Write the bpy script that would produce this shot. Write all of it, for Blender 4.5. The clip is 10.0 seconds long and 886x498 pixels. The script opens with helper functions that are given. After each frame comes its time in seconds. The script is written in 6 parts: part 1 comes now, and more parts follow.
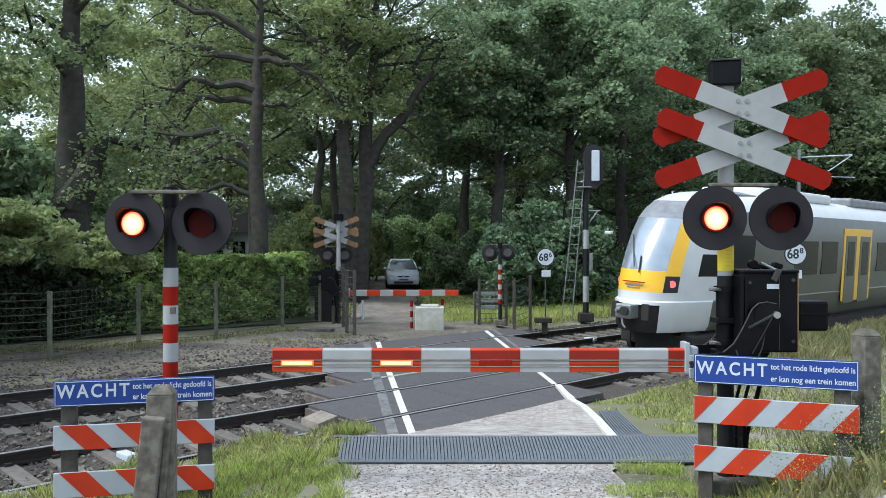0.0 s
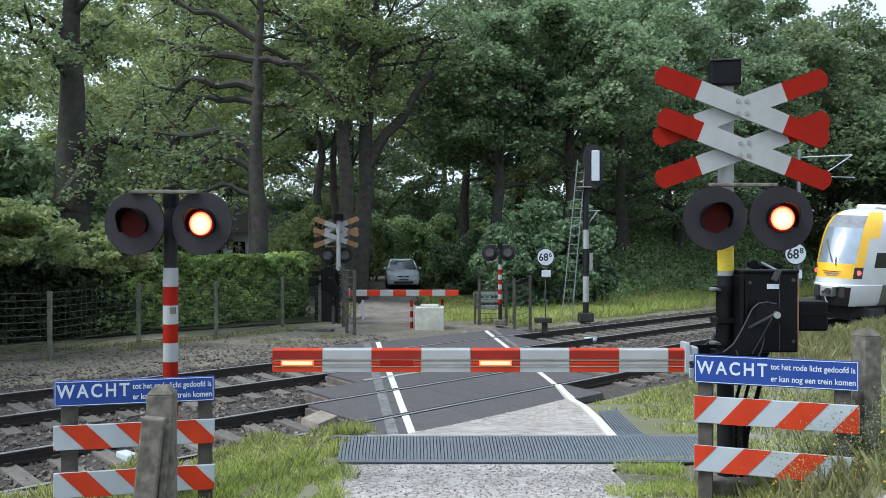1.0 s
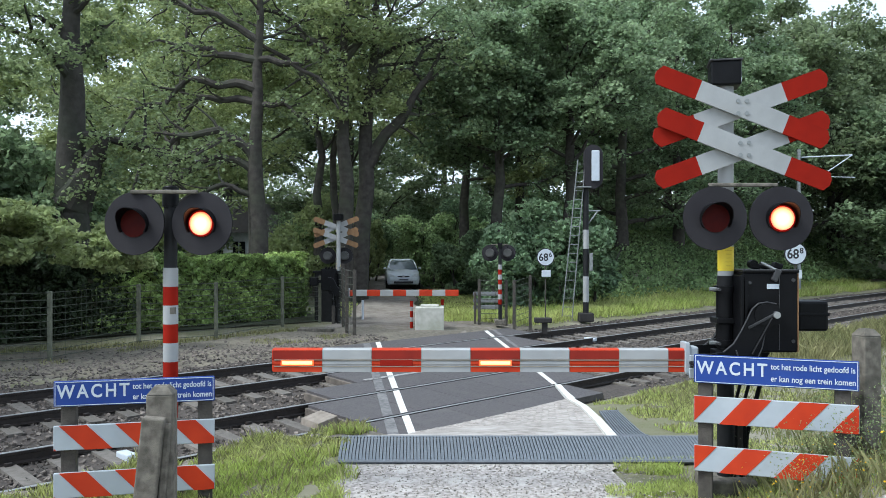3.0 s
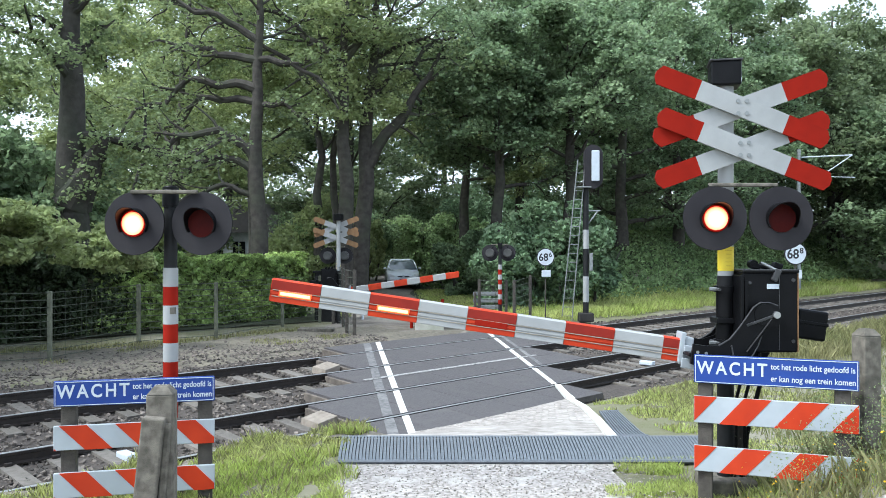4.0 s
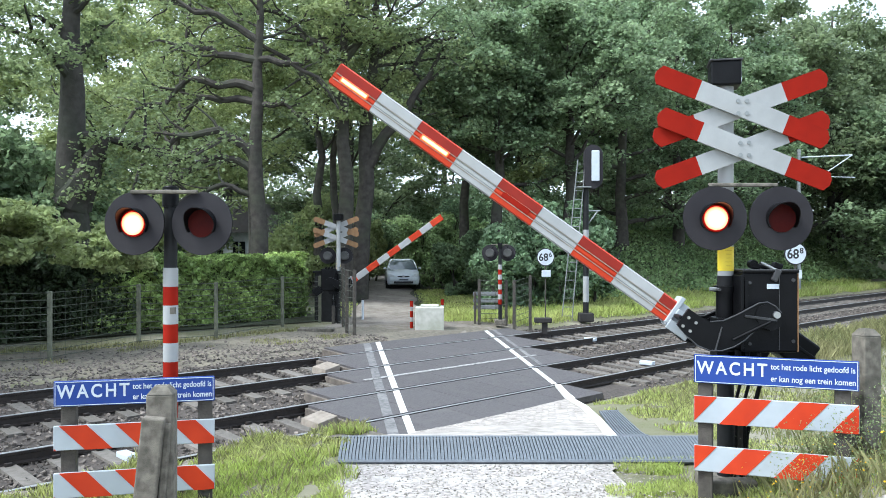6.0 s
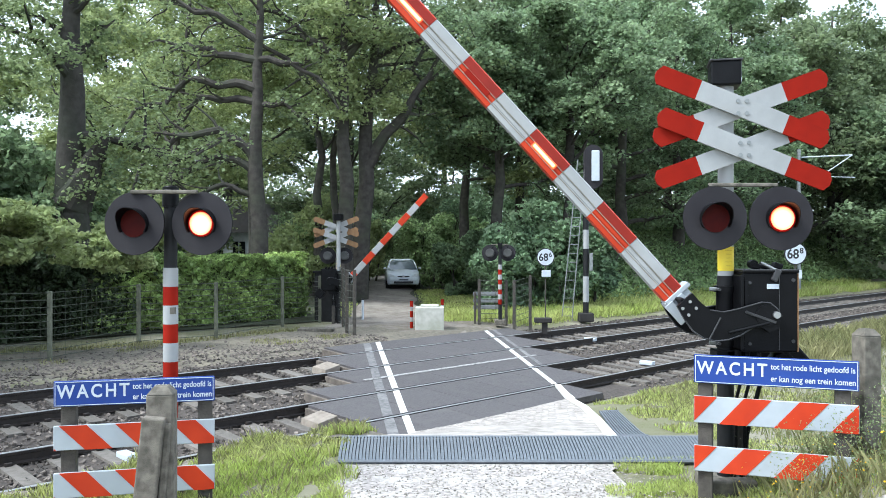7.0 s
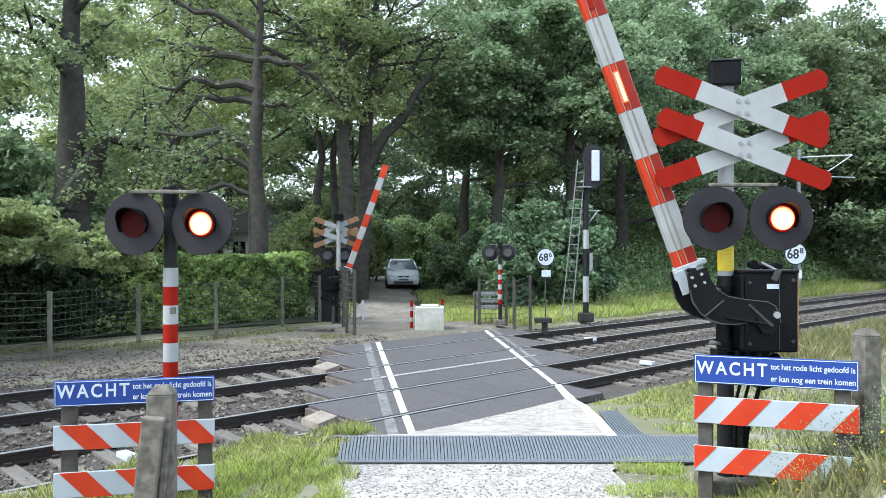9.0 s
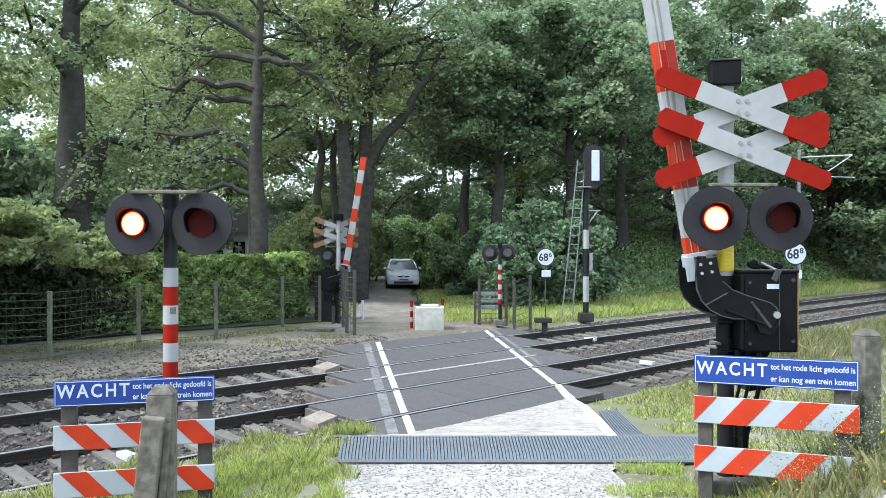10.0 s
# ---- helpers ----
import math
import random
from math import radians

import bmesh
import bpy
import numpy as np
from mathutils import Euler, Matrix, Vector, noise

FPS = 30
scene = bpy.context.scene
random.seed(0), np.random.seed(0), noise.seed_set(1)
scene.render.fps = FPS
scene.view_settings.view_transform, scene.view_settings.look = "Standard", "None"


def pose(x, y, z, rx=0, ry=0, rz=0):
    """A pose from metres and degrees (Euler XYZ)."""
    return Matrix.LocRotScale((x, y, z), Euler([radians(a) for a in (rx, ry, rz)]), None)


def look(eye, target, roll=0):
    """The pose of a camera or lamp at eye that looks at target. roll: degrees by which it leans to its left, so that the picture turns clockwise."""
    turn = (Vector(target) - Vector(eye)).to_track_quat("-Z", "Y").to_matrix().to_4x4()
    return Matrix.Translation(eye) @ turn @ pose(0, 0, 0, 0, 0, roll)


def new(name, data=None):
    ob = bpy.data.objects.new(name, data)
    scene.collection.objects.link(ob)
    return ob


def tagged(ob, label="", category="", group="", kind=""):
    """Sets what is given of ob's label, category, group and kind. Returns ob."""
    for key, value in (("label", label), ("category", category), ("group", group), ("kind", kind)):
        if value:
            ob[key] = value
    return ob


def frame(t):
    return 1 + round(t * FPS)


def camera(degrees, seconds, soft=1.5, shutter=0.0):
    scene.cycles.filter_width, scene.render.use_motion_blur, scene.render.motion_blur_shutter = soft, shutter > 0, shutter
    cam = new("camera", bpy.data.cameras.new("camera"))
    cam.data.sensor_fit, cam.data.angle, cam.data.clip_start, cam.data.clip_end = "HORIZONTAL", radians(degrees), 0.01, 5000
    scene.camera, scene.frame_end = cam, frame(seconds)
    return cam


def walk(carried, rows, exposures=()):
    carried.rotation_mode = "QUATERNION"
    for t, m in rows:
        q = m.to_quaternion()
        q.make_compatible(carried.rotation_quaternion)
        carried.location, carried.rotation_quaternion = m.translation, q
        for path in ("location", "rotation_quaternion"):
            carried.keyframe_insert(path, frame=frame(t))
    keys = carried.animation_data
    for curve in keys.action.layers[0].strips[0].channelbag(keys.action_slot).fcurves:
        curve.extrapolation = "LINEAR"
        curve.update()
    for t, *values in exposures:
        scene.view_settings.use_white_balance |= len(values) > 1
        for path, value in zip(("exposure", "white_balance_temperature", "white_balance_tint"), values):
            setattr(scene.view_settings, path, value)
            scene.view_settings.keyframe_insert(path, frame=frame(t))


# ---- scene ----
cam = camera(55.98, 10.0, soft=0.8)
walk(cam, [(0.0, pose(0, 0, 2.76, 90, 0, 0)), (10.0, pose(0, 0, 2.76, 90, 0, 0))],
     exposures=[(0.0, 0.55, 5650, 5), (2.7, 0.6, 5650, 5), (4.2, 1.12, 5650, 5), (5.5, 1.22, 5650, 5), (10.0, 1.22, 5650, 5)])

# ---- world and sun: thin bright overcast ----
SUN_EL, SUN_AZ = radians(54), radians(-116)
world = bpy.data.worlds.new("sky")
scene.world = world
world.use_nodes = True
wn = world.node_tree
sky = wn.nodes.new("ShaderNodeTexSky")
sky.sky_type = "NISHITA"
sky.sun_disc = False
sky.sun_elevation = SUN_EL
sky.sun_rotation = SUN_AZ
sky.air_density, sky.dust_density, sky.ozone_density = 1.0, 4.0, 1.0
hazed = wn.nodes.new("ShaderNodeMix")
hazed.data_type = "RGBA"
hazed.inputs[0].default_value = 0.6
hazed.inputs[7].default_value = (9.5, 9.9, 10.4, 1)
wn.links.new(sky.outputs[0], hazed.inputs[6])
wn.links.new(hazed.outputs[2], wn.nodes["Background"].inputs[0])
wn.nodes["Background"].inputs[1].default_value = 0.11
sun = new("sun", bpy.data.lights.new("sun", "SUN"))
sun.data.energy, sun.data.angle, sun.data.color = 2.7, radians(22), (1.0, 0.96, 0.88)
sun.matrix_world = look((math.sin(SUN_AZ) * math.cos(SUN_EL) * 50, math.cos(SUN_AZ) * math.cos(SUN_EL) * 50, math.sin(SUN_EL) * 50), (0, 0, 0))


# ---- materials ----
def material(name, c1, c2=None, scale=8.0, rough=0.7, metal=0.0, bump=0.0, fine=60.0, c3=None, patch=0.7, vary=0.0, island=0.0, glow=None, spec=0.5, thin=0.0):
    """Two-scale noise colour with bump. c3: large stains; vary: change from object to object; island: from piece to piece."""
    m = bpy.data.materials.new(name)
    m.use_nodes = True
    t = m.node_tree
    b = t.nodes["Principled BSDF"]
    N, L = t.nodes.new, t.links.new
    b.inputs["Roughness"].default_value = rough
    b.inputs["Metallic"].default_value = metal
    b.inputs["Specular IOR Level"].default_value = spec
    co = N("ShaderNodeTexCoord").outputs["Object"]
    c2 = c2 or tuple(v * 0.8 for v in c1)
    n1 = N("ShaderNodeTexNoise")
    n1.inputs["Scale"].default_value, n1.inputs["Detail"].default_value = scale, 6
    L(co, n1.inputs["Vector"])
    r1 = N("ShaderNodeMapRange")
    r1.inputs[1].default_value, r1.inputs[2].default_value = 0.32, 0.68
    L(n1.outputs["Fac"], r1.inputs[0])
    mx = N("ShaderNodeMix")
    mx.data_type = "RGBA"
    mx.inputs[6].default_value, mx.inputs[7].default_value = (*c1, 1), (*c2, 1)
    L(r1.outputs[0], mx.inputs[0])
    col = mx.outputs[2]
    if c3:
        n2 = N("ShaderNodeTexNoise")
        n2.inputs["Scale"].default_value, n2.inputs["Detail"].default_value = scale * 0.17, 5
        L(co, n2.inputs["Vector"])
        r2 = N("ShaderNodeMapRange")
        r2.inputs[1].default_value, r2.inputs[2].default_value = 0.5, 0.66
        r2.inputs[4].default_value = patch
        L(n2.outputs["Fac"], r2.inputs[0])
        m2 = N("ShaderNodeMix")
        m2.data_type = "RGBA"
        L(r2.outputs[0], m2.inputs[0])
        L(col, m2.inputs[6])
        m2.inputs[7].default_value = (*c3, 1)
        col = m2.outputs[2]
    for amount, node, out in ((vary, "ShaderNodeObjectInfo", "Random"), (island, "ShaderNodeNewGeometry", "Random Per Island")):
        if amount:
            hs = N("ShaderNodeHueSaturation")
            rr = N("ShaderNodeMapRange")
            rr.inputs[3].default_value, rr.inputs[4].default_value = 1 - amount, 1 + amount
            L(N(node).outputs[out], rr.inputs[0])
            L(rr.outputs[0], hs.inputs["Value"])
            L(col, hs.inputs["Color"])
            col = hs.outputs[0]
    L(col, b.inputs["Base Color"])
    if bump:
        n3 = N("ShaderNodeTexNoise")
        n3.inputs["Scale"].default_value, n3.inputs["Detail"].default_value = fine, 4
        L(co, n3.inputs["Vector"])
        bp = N("ShaderNodeBump")
        bp.inputs["Strength"].default_value, bp.inputs["Distance"].default_value = bump, 0.02
        L(n3.outputs["Fac"], bp.inputs["Height"])
        L(bp.outputs[0], b.inputs["Normal"])
    if glow:
        b.inputs["Emission Color"].default_value, b.inputs["Emission Strength"].default_value = (*glow[:3], 1), glow[3]
    if thin:
        tr = N("ShaderNodeBsdfTranslucent")
        L(col, tr.inputs[0])
        ms = N("ShaderNodeMixShader")
        ms.inputs[0].default_value = thin
        L(b.outputs[0], ms.inputs[1])
        L(tr.outputs[0], ms.inputs[2])
        L(ms.outputs[0], t.nodes["Material Output"].inputs[0])
    return m


def leafy(name, c1, c2, vary=0.35):
    return material(name, c1, c2, 0.7, 0.5, island=vary, thin=0.5, spec=0.3)


M_grass = material("grass_ground", (0.15, 0.14, 0.085), (0.115, 0.12, 0.055), 3, 0.9, bump=0.6, c3=(0.26, 0.235, 0.19))
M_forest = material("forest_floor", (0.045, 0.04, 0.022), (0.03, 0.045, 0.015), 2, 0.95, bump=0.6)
M_gravel = material("pale_gravel", (0.45, 0.415, 0.39), (0.20, 0.18, 0.165), 24, 0.9, bump=0.9, fine=70, c3=(0.46, 0.435, 0.41))
M_sand = material("trodden_sand", (0.36, 0.33, 0.305), (0.19, 0.168, 0.148), 7, 0.9, bump=0.6, fine=60, c3=(0.43, 0.40, 0.375))
M_dirt = material("dirt_lane", (0.20, 0.175, 0.15), (0.115, 0.098, 0.08), 4, 0.95, bump=0.4, c3=(0.25, 0.225, 0.195))
M_verge = material("stony_verge", (0.16, 0.142, 0.11), (0.09, 0.078, 0.06), 9, 0.95, bump=0.7, c3=(0.21, 0.185, 0.135))
M_ballast = material("ballast_bed", (0.075, 0.061, 0.052), (0.034, 0.028, 0.024), 14, 0.95, bump=0.9, fine=30)
M_stone = material("ballast_stone", (0.145, 0.122, 0.104), (0.065, 0.055, 0.047), 11, 0.9, island=0.65)
M_pebble = material("lane_pebble", (0.34, 0.31, 0.27), (0.14, 0.125, 0.11), 30, 0.9, island=0.5)
M_rail = material("rusty_rail_steel", (0.014, 0.011, 0.010), (0.028, 0.02, 0.016), 12, 0.55, 0.2, bump=0.2)
# the sky's reflection on the polished steel is put into this pale grey
M_railtop = material("polished_rail_head", (0.36, 0.36, 0.37), (0.28, 0.28, 0.29), 20, 0.3, 0.35)
M_sleeper = material("concrete_sleeper", (0.145, 0.13, 0.115), (0.085, 0.075, 0.064), 7, 0.9, bump=0.3, c3=(0.10, 0.088, 0.072), vary=0.25)
M_panel = material("crossing_panel", (0.08, 0.073, 0.075), (0.053, 0.048, 0.05), 18, 0.8, bump=0.25, fine=120, c3=(0.08, 0.074, 0.072), vary=0.10)
M_wedge = material("panel_end_wedge", (0.25, 0.215, 0.18), (0.16, 0.135, 0.11), 9, 0.9, bump=0.3)
M_line = material("road_marking_paint", (0.66, 0.645, 0.60), (0.44, 0.43, 0.40), 12, 0.8, c3=(0.4, 0.39, 0.38), patch=0.4)
M_brick = material("sandy_brick", (0.35, 0.32, 0.295), (0.22, 0.195, 0.175), 9, 0.9, bump=0.3, vary=0.18, c3=(0.33, 0.31, 0.29))
M_worn = material("worn_marking", (0.17, 0.165, 0.165), (0.075, 0.073, 0.075), 13, 0.85, c3=(0.21, 0.205, 0.20))
M_faded = material("faded_line_paint", (0.36, 0.35, 0.34), (0.13, 0.127, 0.125), 14, 0.85)
M_endface = material("deck_end_concrete", (0.15, 0.125, 0.105), (0.075, 0.063, 0.054), 7, 0.9, bump=0.4)
M_grid = material("galvanised_grating", (0.135, 0.15, 0.17), (0.095, 0.108, 0.125), 14, 0.6, 0.0, bump=0.1)
M_pit = material("pit_shade", (0.045, 0.05, 0.056), None, 9, 0.95)
M_red = material("signal_red_paint", (0.25, 0.013, 0.006), (0.20, 0.011, 0.006), 5, 0.7, spec=0.06, bump=0.05, c3=(0.23, 0.016, 0.010), patch=0.6)
M_white = material("signal_white_paint", (0.335, 0.34, 0.34), (0.28, 0.285, 0.285), 5, 0.55, spec=0.25, bump=0.05, c3=(0.33, 0.32, 0.30), patch=0.5)
M_orange = material("retro_red", (0.42, 0.036, 0.008), (0.35, 0.028, 0.008), 6, 0.5, spec=0.2, c3=(0.55, 0.06, 0.02), patch=0.5)
M_silver = material("retro_white", (0.36, 0.39, 0.42), (0.31, 0.34, 0.37), 6, 0.4, c3=(0.27, 0.29, 0.30), patch=0.5)
M_blue = material("sign_blue", (0.006, 0.032, 0.20), (0.009, 0.04, 0.225), 6, 0.4, c3=(0.03, 0.07, 0.26), patch=0.4)
M_letter = material("sign_white", (0.50, 0.54, 0.59), (0.44, 0.48, 0.53), 8, 0.45)
M_black = material("black_enamel", (0.003, 0.003, 0.0035), (0.005, 0.005, 0.006), 7, 0.42, spec=0.14, bump=0.08, c3=(0.009, 0.009, 0.010), patch=0.4)
M_housing = material("grey_lamp_housing", (0.075, 0.075, 0.072), (0.05, 0.05, 0.048), 8, 0.6, spec=0.3)
M_board = material("matt_black_board", (0.018, 0.016, 0.019), (0.023, 0.021, 0.024), 6, 0.7, spec=0.25)
M_pole = material("dark_grey_pole", (0.009, 0.009, 0.010), (0.015, 0.015, 0.016), 8, 0.6, spec=0.25, bump=0.1)
M_brown = material("bare_brown_board", (0.24, 0.135, 0.06), (0.16, 0.09, 0.04), 6, 0.8)
M_steel = material("galvanised_steel", (0.30, 0.31, 0.31), (0.22, 0.23, 0.23), 12, 0.5, 0.6, bump=0.1)
M_bolt = material("bright_bolt", (0.5, 0.5, 0.5), None, 12, 0.35, 0.9)
M_yellow = material("yellow_plate", (0.72, 0.56, 0.02), (0.66, 0.5, 0.03), 8, 0.5)
M_ochre = material("faded_ochre_print", (0.48, 0.33, 0.02), None, 8, 0.6)
M_lens = material("dark_red_lens", (0.05, 0.004, 0.003), (0.035, 0.003, 0.003), 20, 0.5, spec=0.08)
M_hot = material("lit_lamp_core", (1.0, 0.55, 0.35), None, 9, 0.5, glow=(1.0, 0.66, 0.28, 1.7))
hot_nodes = M_hot.node_tree
hc = hot_nodes.nodes.new("ShaderNodeTexCoord")
hl = hot_nodes.nodes.new("ShaderNodeVectorMath")
hl.operation = "LENGTH"
hot_nodes.links.new(hc.outputs["Object"], hl.inputs[0])
hr = hot_nodes.nodes.new("ShaderNodeValToRGB")
hr.color_ramp.elements[0].position, hr.color_ramp.elements[0].color = 0.045, (1.0, 0.70, 0.25, 1)
hr.color_ramp.elements[1].position, hr.color_ramp.elements[1].color = 0.092, (0.75, 0.05, 0.01, 1)
hot_nodes.links.new(hl.outputs["Value"], hr.inputs[0])
hot_nodes.links.new(hr.outputs[0], hot_nodes.nodes["Principled BSDF"].inputs["Emission Color"])
M_halo = material("lit_red_lens", (0.12, 0.003, 0.002), None, 9, 0.5, spec=0.05, glow=(1.0, 0.014, 0.002, 0.24))
halo_nodes = M_halo.node_tree
kc = halo_nodes.nodes.new("ShaderNodeTexCoord")
kl = halo_nodes.nodes.new("ShaderNodeVectorMath")
kl.operation = "LENGTH"
halo_nodes.links.new(kc.outputs["Object"], kl.inputs[0])
kr = halo_nodes.nodes.new("ShaderNodeValToRGB")
kr.color_ramp.elements[0].position, kr.color_ramp.elements[0].color = 0.03, (1.0, 0.03, 0.004, 1)
kr.color_ramp.elements[1].position, kr.color_ramp.elements[1].color = 0.108, (0.30, 0.004, 0.001, 1)
halo_nodes.links.new(kl.outputs["Value"], kr.inputs[0])
halo_nodes.links.new(kr.outputs[0], halo_nodes.nodes["Principled BSDF"].inputs["Emission Color"])
M_led = material("lit_boom_lamp", (1.0, 0.5, 0.3), None, 9, 0.5, glow=(1.0, 0.36, 0.09, 1.7))
M_ledframe = material("lit_boom_lamp_edge", (0.9, 0.1, 0.02), None, 9, 0.5, glow=(1.0, 0.07, 0.01, 1.3))
M_concrete = material("weathered_concrete", (0.18, 0.16, 0.132), (0.075, 0.067, 0.054), 16, 0.95, bump=0.35, fine=140, c3=(0.055, 0.052, 0.04), patch=0.85)
M_palecon = material("pale_concrete", (0.50, 0.49, 0.44), (0.38, 0.37, 0.32), 6, 0.9, bump=0.3, c3=(0.28, 0.29, 0.22))
M_wood = material("weathered_wood", (0.075, 0.066, 0.055), (0.04, 0.034, 0.029), 9, 0.9, bump=0.4)
M_wire = material("green_wire", (0.06, 0.067, 0.048), None, 9, 0.6)
M_fencepost = material("lichen_grey_post", (0.15, 0.155, 0.11), (0.085, 0.088, 0.062), 7, 0.9, bump=0.3)
M_groove_line = material("groove_highlight", (0.30, 0.27, 0.22), (0.16, 0.14, 0.11), 9, 0.6)
# paler black that paints edge highlights, also used for small fittings
M_edge = material("lit_edge_and_fittings", (0.05, 0.05, 0.052), (0.02, 0.02, 0.021), 12, 0.4, spec=0.4)
M_darkred = material("dark_red_film", (0.23, 0.018, 0.010), (0.18, 0.015, 0.009), 6, 0.5, spec=0.2)
M_bark = material("oak_bark", (0.066, 0.058, 0.049), (0.03, 0.026, 0.022), 5, 0.95, bump=1.0, fine=14, c3=(0.05, 0.055, 0.035))
# oak_bark once more, with shade put into the colour
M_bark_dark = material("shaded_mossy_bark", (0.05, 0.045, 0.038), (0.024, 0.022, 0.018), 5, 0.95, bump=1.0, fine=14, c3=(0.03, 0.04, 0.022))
M_tw = material("train_white", (0.60, 0.61, 0.62), (0.54, 0.55, 0.56), 2, 0.28, c3=(0.46, 0.46, 0.45), patch=0.4)
M_tg = material("train_grey_side", (0.095, 0.098, 0.082), (0.075, 0.078, 0.066), 2, 0.35, c3=(0.10, 0.10, 0.09), patch=0.4)
M_ty = material("train_yellow", (0.80, 0.46, 0.02), (0.74, 0.42, 0.02), 2, 0.35)
M_tk = material("train_window", (0.008, 0.009, 0.010), (0.012, 0.013, 0.015), 2, 0.2, spec=0.2)
# pale base colour carries the sky reflected in the glass
M_screen = material("windscreen_glass", (0.42, 0.47, 0.53), (0.30, 0.34, 0.38), 1.2, 0.08, 0.55)
# near-black, with the shade below the train put into the colour
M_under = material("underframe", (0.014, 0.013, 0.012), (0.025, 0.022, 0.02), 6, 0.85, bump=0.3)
M_tail = material("tail_lamp", (0.8, 0.08, 0.08), None, 6, 0.3, glow=(1.0, 0.12, 0.10, 0.9))
M_roofgrey = material("train_roof_kit", (0.22, 0.23, 0.25), (0.14, 0.145, 0.155), 4, 0.5)
M_car = material("silver_car_paint", (0.72, 0.75, 0.80), (0.66, 0.69, 0.74), 2, 0.25, 0.0)
M_carglass = material("car_glass", (0.10, 0.12, 0.14), None, 2, 0.05)
M_tyre = material("tyre_rubber", (0.018, 0.018, 0.018), None, 8, 0.9)
M_carlamp = material("car_lamp", (0.75, 0.77, 0.8), None, 6, 0.15)
M_housewall = material("house_white_wall", (0.62, 0.63, 0.64), None, 3, 0.8)
M_slate = material("roof_tile", (0.10, 0.09, 0.09), None, 5, 0.8)
M_leaf_oak = leafy("oak_leaves", (0.255, 0.31, 0.145), (0.165, 0.215, 0.10))
M_leaf_bright = leafy("sunlit_young_leaves", (0.35, 0.40, 0.175), (0.245, 0.295, 0.13))
M_leaf_dark = leafy("dark_beech_leaves", (0.22, 0.305, 0.17), (0.13, 0.20, 0.115), 0.5)
M_leaf_mid = leafy("wood_leaves", (0.25, 0.325, 0.175), (0.15, 0.215, 0.115), 0.5)
M_leaf_hedge = leafy("hedge_leaves", (0.37, 0.47, 0.155), (0.215, 0.30, 0.10), 0.5)
# hedge leaves again, with the shade of the left end put into the colour
M_leaf_hedge_shade = leafy("shaded_hedge_leaves", (0.06, 0.085, 0.04), (0.035, 0.05, 0.025), 0.6)
M_leaf_ivy = leafy("ivy_leaves", (0.29, 0.38, 0.17), (0.18, 0.26, 0.115), 0.5)
M_leaf_back = leafy("distant_leaves", (0.22, 0.27, 0.14), (0.14, 0.185, 0.095))
M_blade = leafy("grass_blades", (0.37, 0.45, 0.115), (0.48, 0.49, 0.20), 0.4)
M_dry = leafy("dry_grass_blades", (0.30, 0.28, 0.14), (0.19, 0.20, 0.085), 0.45)
M_flower = leafy("yellow_flowers", (0.75, 0.5, 0.03), (0.7, 0.45, 0.02), 0.2)
M_flower_o = leafy("orange_flowers", (0.75, 0.16, 0.02), (0.7, 0.2, 0.02), 0.2)
M_number = material("sign_black", (0.015, 0.015, 0.02), None, 6, 0.5)


# ---- mesh helpers ----
def part(name, bm, mat, parent=None, label="", smooth=False):
    me = bpy.data.meshes.new(name)
    bm.to_mesh(me)
    bm.free()
    me.materials.append(mat)
    if smooth:
        me.polygons.foreach_set("use_smooth", [True] * len(me.polygons))
        me.set_sharp_from_angle(angle=radians(38))
    ob = new(name, me)
    if parent is not None:
        ob.parent = parent
    return tagged(ob, label)


def thing(name, m, label, category, group="", kind=""):
    ob = new(name)
    ob.empty_display_size = 0.1
    ob.matrix_world = m
    return tagged(ob, label, category, group, kind)


def box(bm, c, s, rot=None, bevel=0.0):
    m = Matrix.Translation(c) @ (rot.to_4x4() if rot else Matrix()) @ Matrix.Diagonal((*s, 1))
    g = bmesh.ops.create_cube(bm, size=1, matrix=m)
    if bevel:
        es = list({e for v in g["verts"] for e in v.link_edges})
        bmesh.ops.bevel(bm, geom=es, offset=bevel, segments=2, affect="EDGES", profile=0.5)
    return bm


def boxed(c, s, rot=None, bevel=0.0):
    return box(bmesh.new(), c, s, rot, bevel)


def rod(bm, a, b, r0, r1=None, n=12):
    a, b = Vector(a), Vector(b)
    d = b - a
    m = Matrix.Translation((a + b) / 2) @ d.to_track_quat("Z", "Y").to_matrix().to_4x4()
    bmesh.ops.create_cone(bm, cap_ends=True, segments=n, radius1=r0, radius2=r0 if r1 is None else r1, depth=d.length, matrix=m)
    return bm


def rodded(a, b, r0, r1=None, n=12):
    return rod(bmesh.new(), a, b, r0, r1, n)


def prism(outline, a, b, axis="y", bevel=0.0):
    """An outline (pairs) drawn out from a to b along an axis: y (pairs are x, z), x (pairs are y, z) or z (pairs are x, y)."""
    bm = bmesh.new()
    put = {"y": lambda p, q: (p[0], q, p[1]), "x": lambda p, q: (q, p[0], p[1]), "z": lambda p, q: (p[0], p[1], q)}[axis]
    f = bm.faces.new([bm.verts.new(put(p, a)) for p in outline])
    g = bmesh.ops.extrude_face_region(bm, geom=[f])
    move = Vector(put((0, 0), b - a))
    bmesh.ops.translate(bm, vec=move, verts=[v for v in g["geom"] if isinstance(v, bmesh.types.BMVert)])
    bmesh.ops.recalc_face_normals(bm, faces=bm.faces)
    if bevel:
        bmesh.ops.bevel(bm, geom=list(bm.edges), offset=bevel, segments=2, affect="EDGES", profile=0.5)
    return bm


